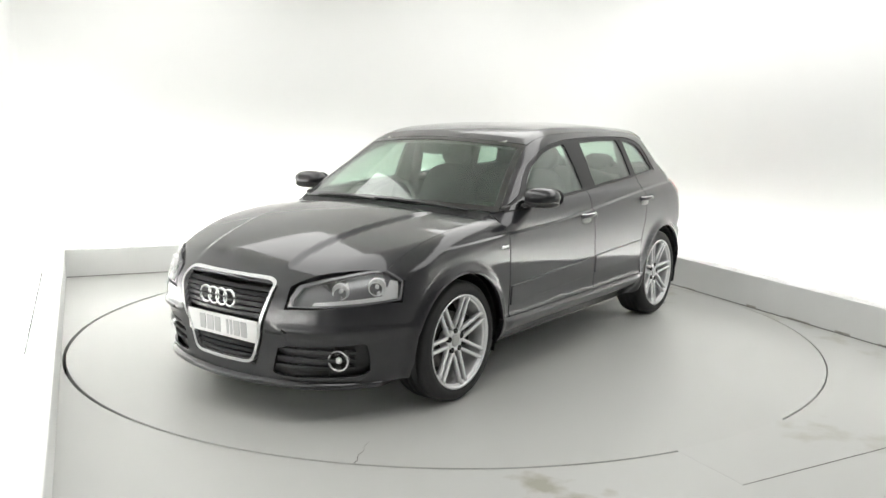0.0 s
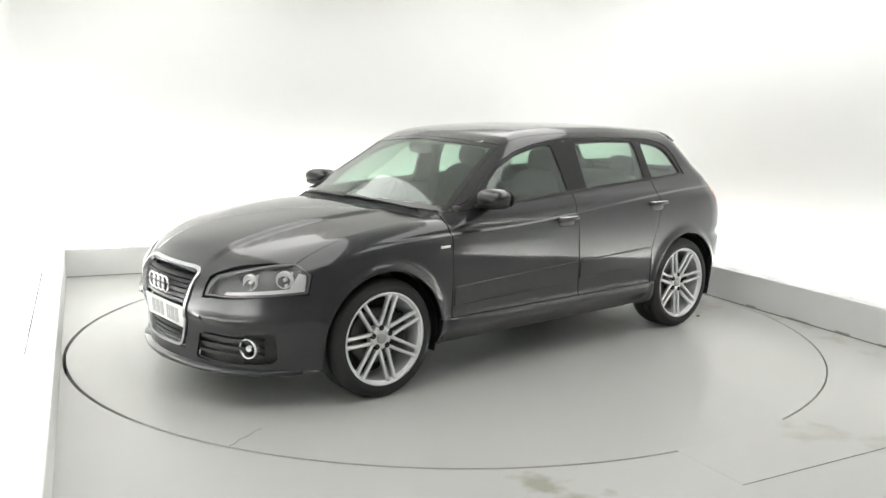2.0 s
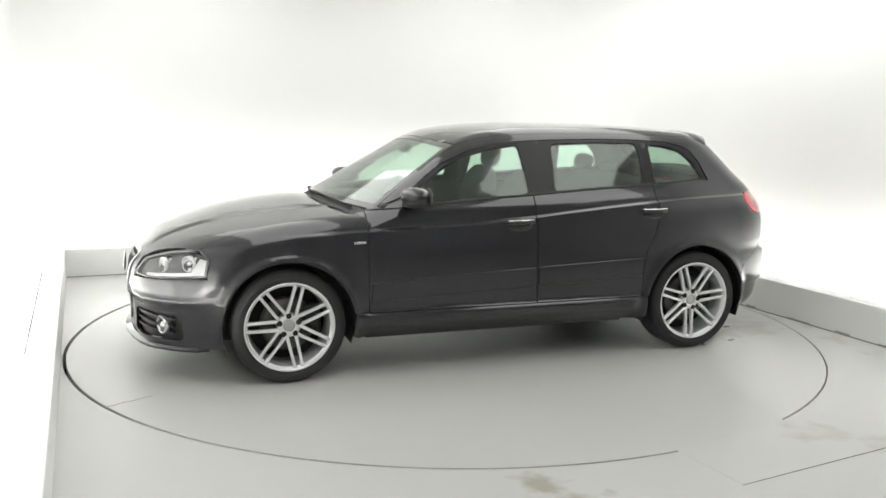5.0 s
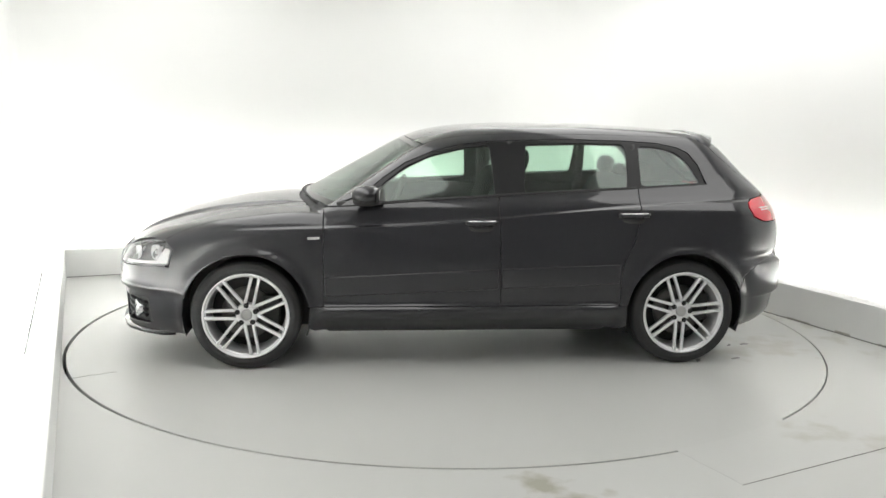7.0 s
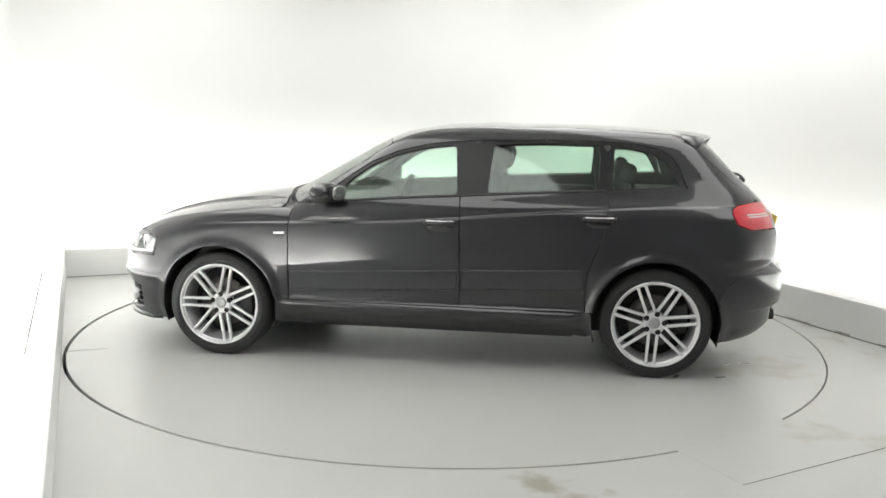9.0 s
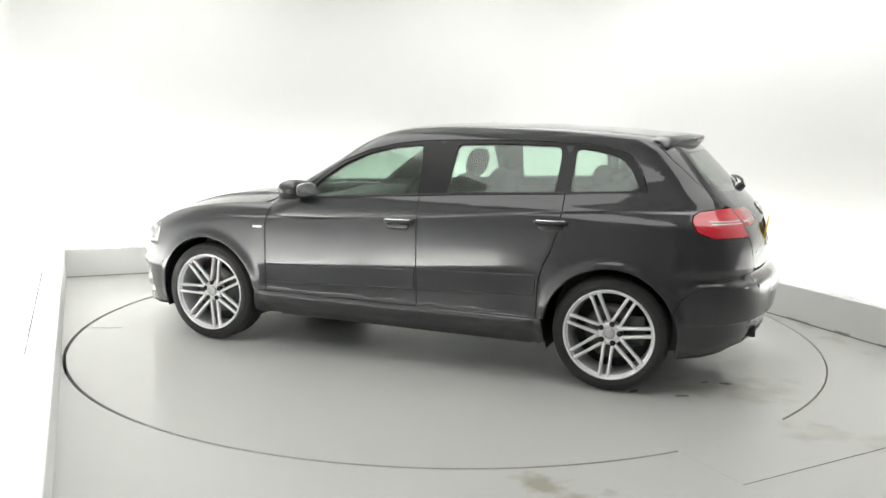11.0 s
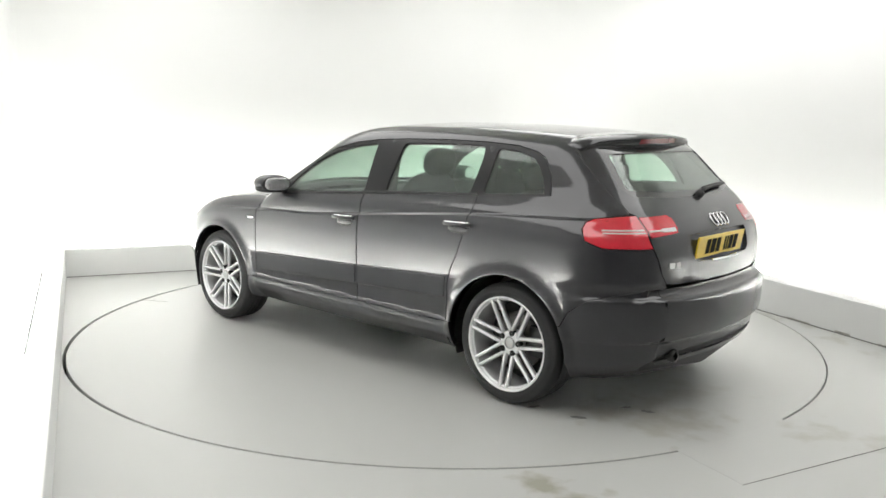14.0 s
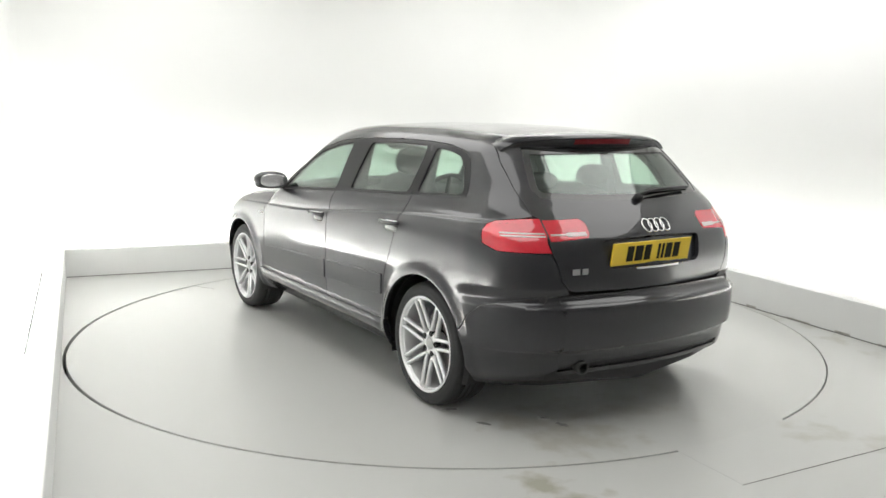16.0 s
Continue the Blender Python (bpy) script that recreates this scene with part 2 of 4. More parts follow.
def build_plinths():
    def board(size, at, label, mat=PLINTH):
        return structure("trim", box(size, at, 0.006), mat, label)
    board((RIGHT - LEFT + 2 * DEEP, DEEP, 0.245), ((RIGHT + LEFT) / 2, BACK + DEEP / 2, 0.1225), "low painted plinth hiding the wall lights")
    # wall white instead of plinth paint puts the strong light into the colour
    board((DEEP, BACK - NEAR, 0.245), (LEFT - DEEP / 2, (BACK + NEAR) / 2, 0.1225), "low plinth along the studio wall, painted whiter for the strong light", WALL)
    board((DEEP, BACK - NEAR, 0.255), (RIGHT + DEEP / 2, (BACK + NEAR) / 2, 0.1275), "low painted plinth with a scuffed foot")
    # dark beads draw the scuffed joint and the shade line at the foot
    structure("trim", box((0.006, BACK - NEAR - 0.02, 0.007), (RIGHT - 0.0035, (BACK + NEAR) / 2, 0.0038), 0.0015), SCUFF, "dark bead for the scuffed joint and shadow line at the plinth foot")
    structure("trim", box((RIGHT - LEFT - 0.02, 0.006, 0.006), ((RIGHT + LEFT) / 2, BACK - 0.0035, 0.0034), 0.0015), SCUFF, "dark bead for the scuffed joint and shadow line at the plinth foot")
    structure("trim", box((0.006, 2.30, 0.004), (LEFT - DEEP + 0.005, 0.41, 0.2465), 0.001), GAP, "dark open joint on the plinth top")
    for y, w, h in ((-0.30, 0.10, 0.020), (-0.78, 0.22, 0.014), (-1.18, 0.13, 0.018), (-1.62, 0.30, 0.012), (0.45, 0.16, 0.012)):
        structure("trim", box((0.003, w, h), (RIGHT - 0.0015, y, h / 2 + 0.001), 0.001), GRIME, "scraped paint at the plinth foot")


def build_tubes():
    """Fluorescent tubes that lie in the trough between plinth and wall, one at each fitting on the right; left and back
    get an added second one.
    """
    def fitting(at, turn, lanes):
        thing = new("trough_light")
        tagged(thing, "white fluorescent batten lying in the trough behind the plinth", "light fitting", "trough lights")
        thing.matrix_world = STUDIO @ pose(*at, 0, 0, turn)
        part("batten", box((1.3, 0.06, 0.04), (0, 0, 0.02), 0.004), WALL, thing)
        for y in lanes:
            part("tube", tube([(-0.62, y, 0.065), (0.62, y, 0.065)], 0.014, 12), TUBE_GLOW, thing)
        return thing
    gap = DEEP + (TROUGH - DEEP) / 2 - 0.01
    # the second tube is an extra that brightens the left and back walls
    first = fitting((LEFT + 0.7, BACK + gap, 0), 0, (-0.03, 0.03))
    single = fitting((RIGHT + gap, BACK - 1.2, 0), 90, (0.0,))
    for i in range(1, 3):
        copy_thing(first, STUDIO @ pose(LEFT + 0.7 + i * 1.42, BACK + gap, 0))
    for i in range(4):
        copy_thing(first, STUDIO @ pose(LEFT - gap, BACK - 0.42 - i * 1.42, 0, 0, 0, 90))
        if i:
            copy_thing(single, STUDIO @ pose(RIGHT + gap, BACK - 1.2 - i * 1.42, 0, 0, 0, 90))


def build_ceiling_lights():
    def fitting(x, y):
        thing = new("ceiling_light")
        tagged(thing, "flat white diffused light panel under the ceiling", "ceiling light", "ceiling lights")
        thing.matrix_world = STUDIO @ pose(x, y, HIGH)
        frame_bm = bmesh.new()
        for s in (-1, 1):
            box((0.02, 2.1, 0.02), (s * 0.74, 0, -0.012), bm=frame_bm)
            box((1.46, 0.02, 0.02), (0, s * 1.04, -0.012), bm=frame_bm)
        part("frame", frame_bm, WALL, thing)
        part("diffuser", box((1.527, 2.117, 0.02), (0, 0, -0.034)), PANEL_GLOW, thing)
        return thing
    first = fitting(-1.48, 1.4)
    for x, y in ((1.58, 1.4), (-1.48, -0.72), (1.58, -0.72), (-1.48, -2.84), (1.58, -2.84)):
        copy_thing(first, STUDIO @ pose(x, y, HIGH))


def build_cover():
    """A thin painted plate let over the gap beside the turntable, with an open joint along its straight edge."""
    line = [(1.218, -2.575), (2.018, -2.146), (1.675, -1.80)]
    a0, a1 = math.atan2(-1.80, 1.675), math.atan2(-2.22, 1.04)
    line += [(2.45 * math.cos(a0 + (a1 - a0) * i / 12), 2.45 * math.sin(a0 + (a1 - a0) * i / 12)) for i in range(1, 13)]
    ob = part("cover_plate", prism(line, 0.0001, 0.0004), FLOOR, None, "thin painted cover plate on the floor beside the turntable")
    tagged(ob, "", "cover plate")
    a, b = Vector((1.218, -2.580)), Vector((2.018, -2.151))
    d = (b - a).normalized()
    n = Vector((-d.y, d.x)) * 0.0032
    joint = [a - n * 0.4, a + (b - a) * 0.5 - n * 0.8, b - n, b + n, a + (b - a) * 0.5 + n * 0.8, a + n * 0.4]
    part("joint", prism([tuple(p) for p in joint], 0.0002, 0.0012), SCUFF, ob, "dark open joint")


def build_turntable():
    table = new("turntable")
    tagged(table, "round grey painted car turntable with a cracked seam", "turntable")
    deck = lathe([(0.002, 0), (1.0, 0), (2.0, 0), (RADIUS - 0.006, 0), (RADIUS - 0.004, 0.003), (RADIUS - 0.004, 0.06), (0.002, 0.06)], 160, m=pose(0, 0, -0.001, -90, 0, 0))
    bmesh.ops.remove_doubles(deck, verts=deck.verts, dist=0.0001)
    part("deck", deck, DISC, table)
    a = radians(27.3)
    d, s = Vector((math.cos(a), math.sin(a), 0)), Vector((-math.sin(a), math.cos(a), 0))
    line = []
    for i in range(9):
        r = RADIUS - 0.006 - i * 0.03
        line.append((d * r + s * (0.006 * math.sin(i * 1.7)), 0.0022 * (1 - i / 8.5)))
    pts = [(p + s * w).xy for p, w in line] + [(p - s * w).xy for p, w in reversed(line)]
    for x, y, w, h, turn in ((-1.92, 0.58, 0.034, 0.016, 0.3), (-1.81, 0.60, 0.026, 0.010, 0.9), (-1.47, 0.93, 0.035, 0.014, 1.1), (-1.72, 0.90, 0.04, 0.014, 0.5)):
        ring = [(w * k * math.cos(q), h * k * math.sin(q)) for q, k in ((2 * math.pi * i / 22, 1 + 0.22 * math.sin(3.1 * i + 20 * x) * math.cos(1.7 * i)) for i in range(22))]
        part("puddle", prism(ring, 0.0, 0.0016, m=pose(x, y, -0.0005, 0, 0, math.degrees(turn))), WET, table, "small spill of water")
    part("seam", prism([tuple(p) for p in pts], -0.0005, 0.0006), SCUFF, table, "dark cracked seam")
    return table


build_floor()
build_walls()
build_plinths()
build_tubes()
build_ceiling_lights()
build_cover()
turntable = build_turntable()


# ---- the car's outer surface as one smooth closed form: x forward, y to its left, z up ----
def curve(xs, ys):
    """A smooth curve through the knots, free of overshoot."""
    xs, ys = np.array(xs, float), np.array(ys, float)
    h, d = np.diff(xs), np.diff(ys) / np.diff(xs)
    m = np.zeros(len(xs))
    for i in range(1, len(xs) - 1):
        if d[i - 1] * d[i] > 0:
            w1, w2 = 2 * h[i] + h[i - 1], h[i] + 2 * h[i - 1]
            m[i] = (w1 + w2) / (w1 / d[i - 1] + w2 / d[i])
    m[0], m[-1] = d[0], d[-1]

    def at(x):
        x = np.clip(np.asarray(x, float), xs[0], xs[-1])
        i = np.clip(np.searchsorted(xs, x) - 1, 0, len(xs) - 2)
        t = (x - xs[i]) / h[i]
        return ((1 + 2 * t) * (1 - t) ** 2 * ys[i] + t * (1 - t) ** 2 * h[i] * m[i]
                + t * t * (3 - 2 * t) * ys[i + 1] + t * t * (t - 1) * h[i] * m[i + 1])
    return at


BONNET = curve([0.80, 1.02, 1.10, 1.30, 1.50, 1.70, 1.90, 2.02, 2.10, 2.16, 2.3],
               [0.955, 0.955, 0.952, 0.935, 0.905, 0.858, 0.790, 0.735, 0.685, 0.63, 0.45])
CABIN = curve([-2.3, -1.75, -1.60, -1.41, -1.10, -0.72, -0.35, 0.00, 0.22, 0.36, 0.60, 0.85, 1.05, 1.4],
              [1.20, 1.335, 1.364, 1.390, 1.411, 1.423, 1.423, 1.407, 1.374, 1.326, 1.201, 1.063, 0.945, 0.70])
REAR = curve([0.10, 0.18, 0.24, 0.30, 0.398, 0.420, 0.52, 0.600, 0.628, 0.66, 0.79, 0.90, 0.97, 1.02, 1.11, 1.24, 1.33, 1.42],
             [1.74, 1.89, 2.00, 2.046, 2.070, 2.100, 2.108, 2.108, 2.066, 2.046, 2.044, 2.014, 1.966, 1.918, 1.824, 1.696, 1.605, 1.50])
FRONT = curve([0.10, 0.16, 0.22, 0.30, 0.38, 0.425, 0.455, 0.50, 0.56, 0.62, 0.68, 0.75, 0.9],
              [2.02, 2.10, 2.118, 2.122, 2.126, 2.132, 2.144, 2.148, 2.142, 2.13, 2.105, 2.05, 1.8])
SIDE = curve([0.10, 0.18, 0.24, 0.30, 0.45, 0.58, 0.72, 0.85, 0.92, 0.97, 1.01, 1.10, 1.20, 1.30, 1.38, 1.5],
             [0.765, 0.798, 0.832, 0.857, 0.870, 0.874, 0.872, 0.862, 0.848, 0.826, 0.796, 0.752, 0.702, 0.645, 0.588, 0.48])
PLAN = curve([-2.2, -1.8, -1.4, -0.9, 0.0, 0.9, 1.3, 1.7, 2.2], [0.925, 0.962, 0.987, 1.0, 1.0, 1.0, 0.995, 0.965, 0.90])
PLAN_UP = curve([-2.2, -1.6, -1.1, -0.6, 0.0, 0.6, 2.2], [0.87, 0.925, 0.965, 0.99, 1.0, 1.0, 1.0])
CREASE = curve([-1.8, -1.24, -0.92, -0.43, -0.11, 0.38, 0.86, 1.5], [0.985, 0.965, 0.945, 0.905, 0.875, 0.84, 0.825, 0.80])
WHEELS = ((1.289, 0.315), (-1.289, 0.318))


def step(a, b, v):
    t = np.clip((v - a) / (b - a), 0, 1)
    return t * t * (3 - 2 * t)


def rounded(a, b, r):
    return np.where(np.maximum(a, b) < -r, np.maximum(a, b),
                    np.minimum(np.maximum(a + r, b + r), 0) - r + np.hypot(np.maximum(a + r, 0), np.maximum(b + r, 0)))


def half_width(x, z):
    up = step(0.9, 1.15, z)
    w = SIDE(z) * PLAN(x) * (1 + up * (PLAN_UP(x) - 1))
    d = z - CREASE(x)
    w = w - 0.017 * step(-0.003, 0.011, d) * np.exp(-np.clip(d, 0, 1) / 0.055) * (1 - step(1.0, 1.5, x)) * step(-1.85, -1.65, x)
    # sill: a narrow shelf, tucked in below it
    mid = 1 - step(0.82, 0.95, np.abs(x))
    w = w + mid * (0.030 * (1 - step(0.345, 0.392, z)) - 0.065 * (1 - step(0.205, 0.345, z)))
    for wx, wz in WHEELS:
        r = np.hypot(x - wx, z - wz)
        w = w + 0.022 * np.exp(-((r - 0.362) / 0.034) ** 2) * (r > 0.3)
    return w


def body(x, y, z):
    """Below nought inside the car, above it outside."""
    y = np.abs(y)
    s = y - half_width(x, z)
    f = x - (FRONT(z) - 0.37 * y * y + 0.022 * np.exp(-((z - 0.455) / 0.024) ** 2) * step(0.30, 0.45, y))
    b = -x - (REAR(z) - (0.28 - 0.07 * step(0.62, 0.70, z) - 0.02 * step(0.9, 1.1, z)) * y * y)
    ridge = y - (0.46 - 0.14 * step(1.1, 2.05, x))
    swell = 0.014 * (1 - step(-0.026, 0.026, ridge)) * step(0.95, 1.15, x) * (1 - step(1.92, 2.05, x))
    t = z - np.maximum(BONNET(x + 0.10 * y * y) - 0.075 * y * y - 0.008 + swell, CABIN(x + 0.30 * y * y * step(-0.2, 0.5, x)) - 0.085 * y * y)
    cabin = step(0.95, 1.05, z)
    e = rounded(rounded(s, f, 0.28), b, 0.28 - 0.10 * cabin)
    return rounded(e, t, 0.07 + 0.03 * (1 - cabin))


def march(at, low, high):
    low, high = np.array(low, float), np.array(high, float)
    for _ in range(36):
        mid = (low + high) / 2
        out = body(*at(mid)) > 0
        low, high = np.where(out, low, mid), np.where(out, mid, high)
    return (low + high) / 2


def onto(kind, a, b):
    """The place on the car's surface over (x, z) from the side, (x, y) from above, (y, z) from the front or the rear."""
    a, b = np.atleast_1d(np.asarray(a, float)), np.atleast_1d(np.asarray(b, float))
    o, n = np.zeros_like(a), np.ones_like(a)
    if kind == "side":
        return np.stack([a, march(lambda v: (a, v, b), o, n * 1.1), b], 1)
    if kind == "top":
        return np.stack([a, b, march(lambda v: (a, b, v), n * 0.45, n * 1.6)], 1)
    end = march(lambda v: (v, a, b), o, n * (2.4 if kind == "front" else -2.4))
    return np.stack([end, a, b], 1)


def outward(p):
    e = 1e-3
    g = np.stack([body(*(p + d).T) - body(*(p - d).T) for d in np.eye(3) * e], 1)
    return g / np.maximum(np.linalg.norm(g, axis=1, keepdims=True), 1e-9)


# ---- panels cut from the car's surface ----
def fill(loops, pitch, bands=()):
    """Triangles over an outline with holes, cut up on a grid so that they can follow a curved surface."""
    bm = bmesh.new()
    edges = []
    for loop in loops:
        vs = [bm.verts.new((a, b, 0)) for a, b in loop]
        edges += [bm.edges.new((vs[i], vs[(i + 1) % len(vs)])) for i in range(len(vs))]
    bmesh.ops.triangle_fill(bm, edges=edges, use_beauty=True, use_dissolve=False)
    flat = np.array([v.co[:2] for v in bm.verts])
    low, high = flat.min(0), flat.max(0)
    for axis in (0, 1):
        no = (1, 0, 0) if axis == 0 else (0, 1, 0)
        for k in range(math.ceil(low[axis] / pitch), math.floor(high[axis] / pitch) + 1):
            bmesh.ops.bisect_plane(bm, geom=bm.verts[:] + bm.edges[:] + bm.faces[:], dist=1e-6,
                                   plane_co=(k * pitch + 1e-5, k * pitch + 1e-5, 0), plane_no=no)
    for k in bands:
        bmesh.ops.bisect_plane(bm, geom=bm.verts[:] + bm.edges[:] + bm.faces[:], dist=1e-6, plane_co=(0, k, 0), plane_no=(0, 1, 0))
    bmesh.ops.triangulate(bm, faces=bm.faces)
    bm.verts.index_update()
    pts = np.array([v.co[:2] for v in bm.verts])
    faces = [[v.index for v in f.verts] for f in bm.faces if f.calc_area() > 1e-9]
    rim = [tuple(v.index for v in e.verts) for e in bm.edges if len(e.link_faces) == 1]
    bm.free()
    return pts, faces, rim


BANDS = (-0.030, -0.014, -0.007, -0.003, 0.001, 0.005, 0.009, 0.014, 0.022, 0.034)


def dense(loop, d=0.03):
    out = []
    for i, (x0, y0) in enumerate(loop):
        x1, y1 = loop[(i + 1) % len(loop)]
        n = max(1, math.ceil(math.hypot(x1 - x0, y1 - y0) / d))
        out += [(x0 + (x1 - x0) * k / n, y0 + (y1 - y0) * k / n) for k in range(n)]
    return out


def skin(pieces, thick=0.018, off=0.0, pitch=0.045, flip=False, back=False, bevel=0.0022, snap=False):
    """A mesh of one or more pieces (view, outer loop and holes) laid on the car's surface, with rounded, turned-in edges."""
    verts, faces, normals = [], [], []
    for view, loops in pieces:
        if snap:
            # cut up along the shoulder crease, closely on either side of it
            loops = [[(x, z - float(CREASE(x))) for x, z in dense(lp)] for lp in loops]
        pts, tris, rim = fill(loops, pitch, BANDS if snap else ())
        if snap:
            pts[:, 1] += CREASE(pts[:, 0])
        p = onto(view, pts[:, 0], pts[:, 1])
        n = outward(p)
        p = p + n * off
        if flip:
            p[:, 1] *= -1
            n[:, 1] *= -1
        # the way out of the panel at each point of its rim
        third = {}
        for f in tris:
            for q in range(3):
                third[frozenset((f[q], f[(q + 1) % 3]))] = f[(q + 2) % 3]
        out = np.zeros_like(p)
        for i, j in rim:
            e = np.cross(p[j] - p[i], n[i])
            e = e / max(np.linalg.norm(e), 1e-9)
            k = third.get(frozenset((i, j)))
            if k is not None and np.dot(e, p[k] - p[i]) > 0:
                e = -e
            out[i] += e
            out[j] += e
        out = out / np.maximum(np.linalg.norm(out, axis=1, keepdims=True), 1e-9)
        edge = p + (out - n) * bevel
        inner = edge - n * thick
        base = len(verts)
        verts += [tuple(v) for v in p]
        turned = []
        for f in tris:
            turn = np.dot(np.cross(p[f[1]] - p[f[0]], p[f[2]] - p[f[0]]), n[f[0]] + n[f[1]] + n[f[2]]) < 0
            f = list(reversed(f)) if turn else list(f)
            turned.append(f)
            faces.append([base + i for i in f])
            normals += [tuple(n[i]) for i in f]
        hind = len(verts)
        if back:
            verts += [tuple(v) for v in np.where(np.linalg.norm(out, axis=1, keepdims=True) > 0.5, inner, p - n * (thick + bevel))]
            for f in turned:
                faces.append([hind + i for i in reversed(f)])
                normals += [tuple(-n[i]) for i in reversed(f)]
        if thick:
            mid, low = {}, {}
            for i in {k for e in rim for k in e}:
                mid[i] = len(verts)
                verts.append(tuple(edge[i]))
                if back:
                    low[i] = hind + i
                else:
                    low[i] = len(verts)
                    verts.append(tuple(inner[i]))
            for i, j in rim:
                if np.dot(np.cross(p[j] - p[i], n[i]), out[i]) < 0:
                    i, j = j, i
                faces += [[base + i, mid[i], mid[j], base + j], [mid[i], low[i], low[j], mid[j]]]
                normals += [tuple(n[i]), tuple(out[i]), tuple(out[j]), tuple(n[j])] + [tuple(out[q]) for q in (i, i, j, j)]
    me = bpy.data.meshes.new("panel")
    me.from_pydata(verts, [], faces)
    me.polygons.foreach_set("use_smooth", [True] * len(me.polygons))
    me.normals_split_custom_set(normals)
    return me


def arc(cx, cz, r, a0, a1, n=22):
    return [(cx + r * math.cos(radians(a0 + (a1 - a0) * i / n)), cz + r * math.sin(radians(a0 + (a1 - a0) * i / n))) for i in range(n + 1)]


def both(half):
    """A loop given for the left half, closed by its mirror image; from above (x, y)."""
    return half + [(a, -b) for a, b in reversed(half) if abs(b) > 1e-6]


def both_ends(half):
    """The same for views from the front or the rear (y, z)."""
    return half + [(-a, b) for a, b in reversed(half) if abs(a) > 1e-6]


def shrink(loop, d):
    """The loop drawn in by d all round."""
    n = len(loop)
    area = sum(loop[i][0] * loop[(i + 1) % n][1] - loop[(i + 1) % n][0] * loop[i][1] for i in range(n))
    s = 1 if area > 0 else -1
    out = []
    for i in range(n):
        a, b, c = (np.array(loop[k % n], float) for k in (i - 1, i, i + 1))
        u, v = b - a, c - b
        u, v = u / max(np.hypot(*u), 1e-9), v / max(np.hypot(*v), 1e-9)
        nu, nv = np.array([-u[1], u[0]]), np.array([-v[1], v[0]])
        m = nu + nv
        m = m / max(np.dot(m, nu), 0.4) if np.hypot(*m) > 1e-6 else nu
        out.append(tuple(b + s * d * m))
    return out


def soften(loop, r, n=4):
    """The loop with its corners rounded off."""
    out, k = [], len(loop)
    for i in range(k):
        a, b, c = (np.array(loop[j % k], float) for j in (i - 1, i, i + 1))
        la, lc = np.hypot(*(a - b)), np.hypot(*(c - b))
        p, q = b + (a - b) / la * min(r, la * 0.45), b + (c - b) / lc * min(r, lc * 0.45)
        for t in np.linspace(0, 1, n + 1):
            out.append(tuple((1 - t) ** 2 * p + 2 * t * (1 - t) * b + t * t * q))
    return out


def top_z(x, y):
    return float(onto("top", x, y)[0][2])


def end_x(kind, y, z):
    return float(onto(kind, y, z)[0][0])


G = 0.003
BELT = curve([-1.6, -1.41, -0.93, -0.44, -0.14, 0.05, 0.38, 0.60, 0.90], [1.072, 1.066, 1.045, 1.020, 1.000, 0.990, 0.968, 0.950, 0.924])
EDGE = curve([-1.6, -1.45, -1.2, 0.0, 0.26, 0.815], [0.53, 0.54, 0.565, 0.596, 0.606, 0.762])
BONNET_EDGE = curve([0.86, 0.95, 1.2, 1.5, 1.75, 1.9], [0.735, 0.745, 0.755, 0.755, 0.745, 0.66])
FA, RA = 0.362, 0.362
# light opening of the side windows and its panes
PANE_TOP = [(0.50, 1.092), (0.38, 1.172), (0.22, 1.238), (0.05, 1.278), (-0.12, 1.298), (-0.34, 1.308), (-0.65, 1.314), (-0.94, 1.310), (-1.15, 1.298), (-1.28, 1.268)]


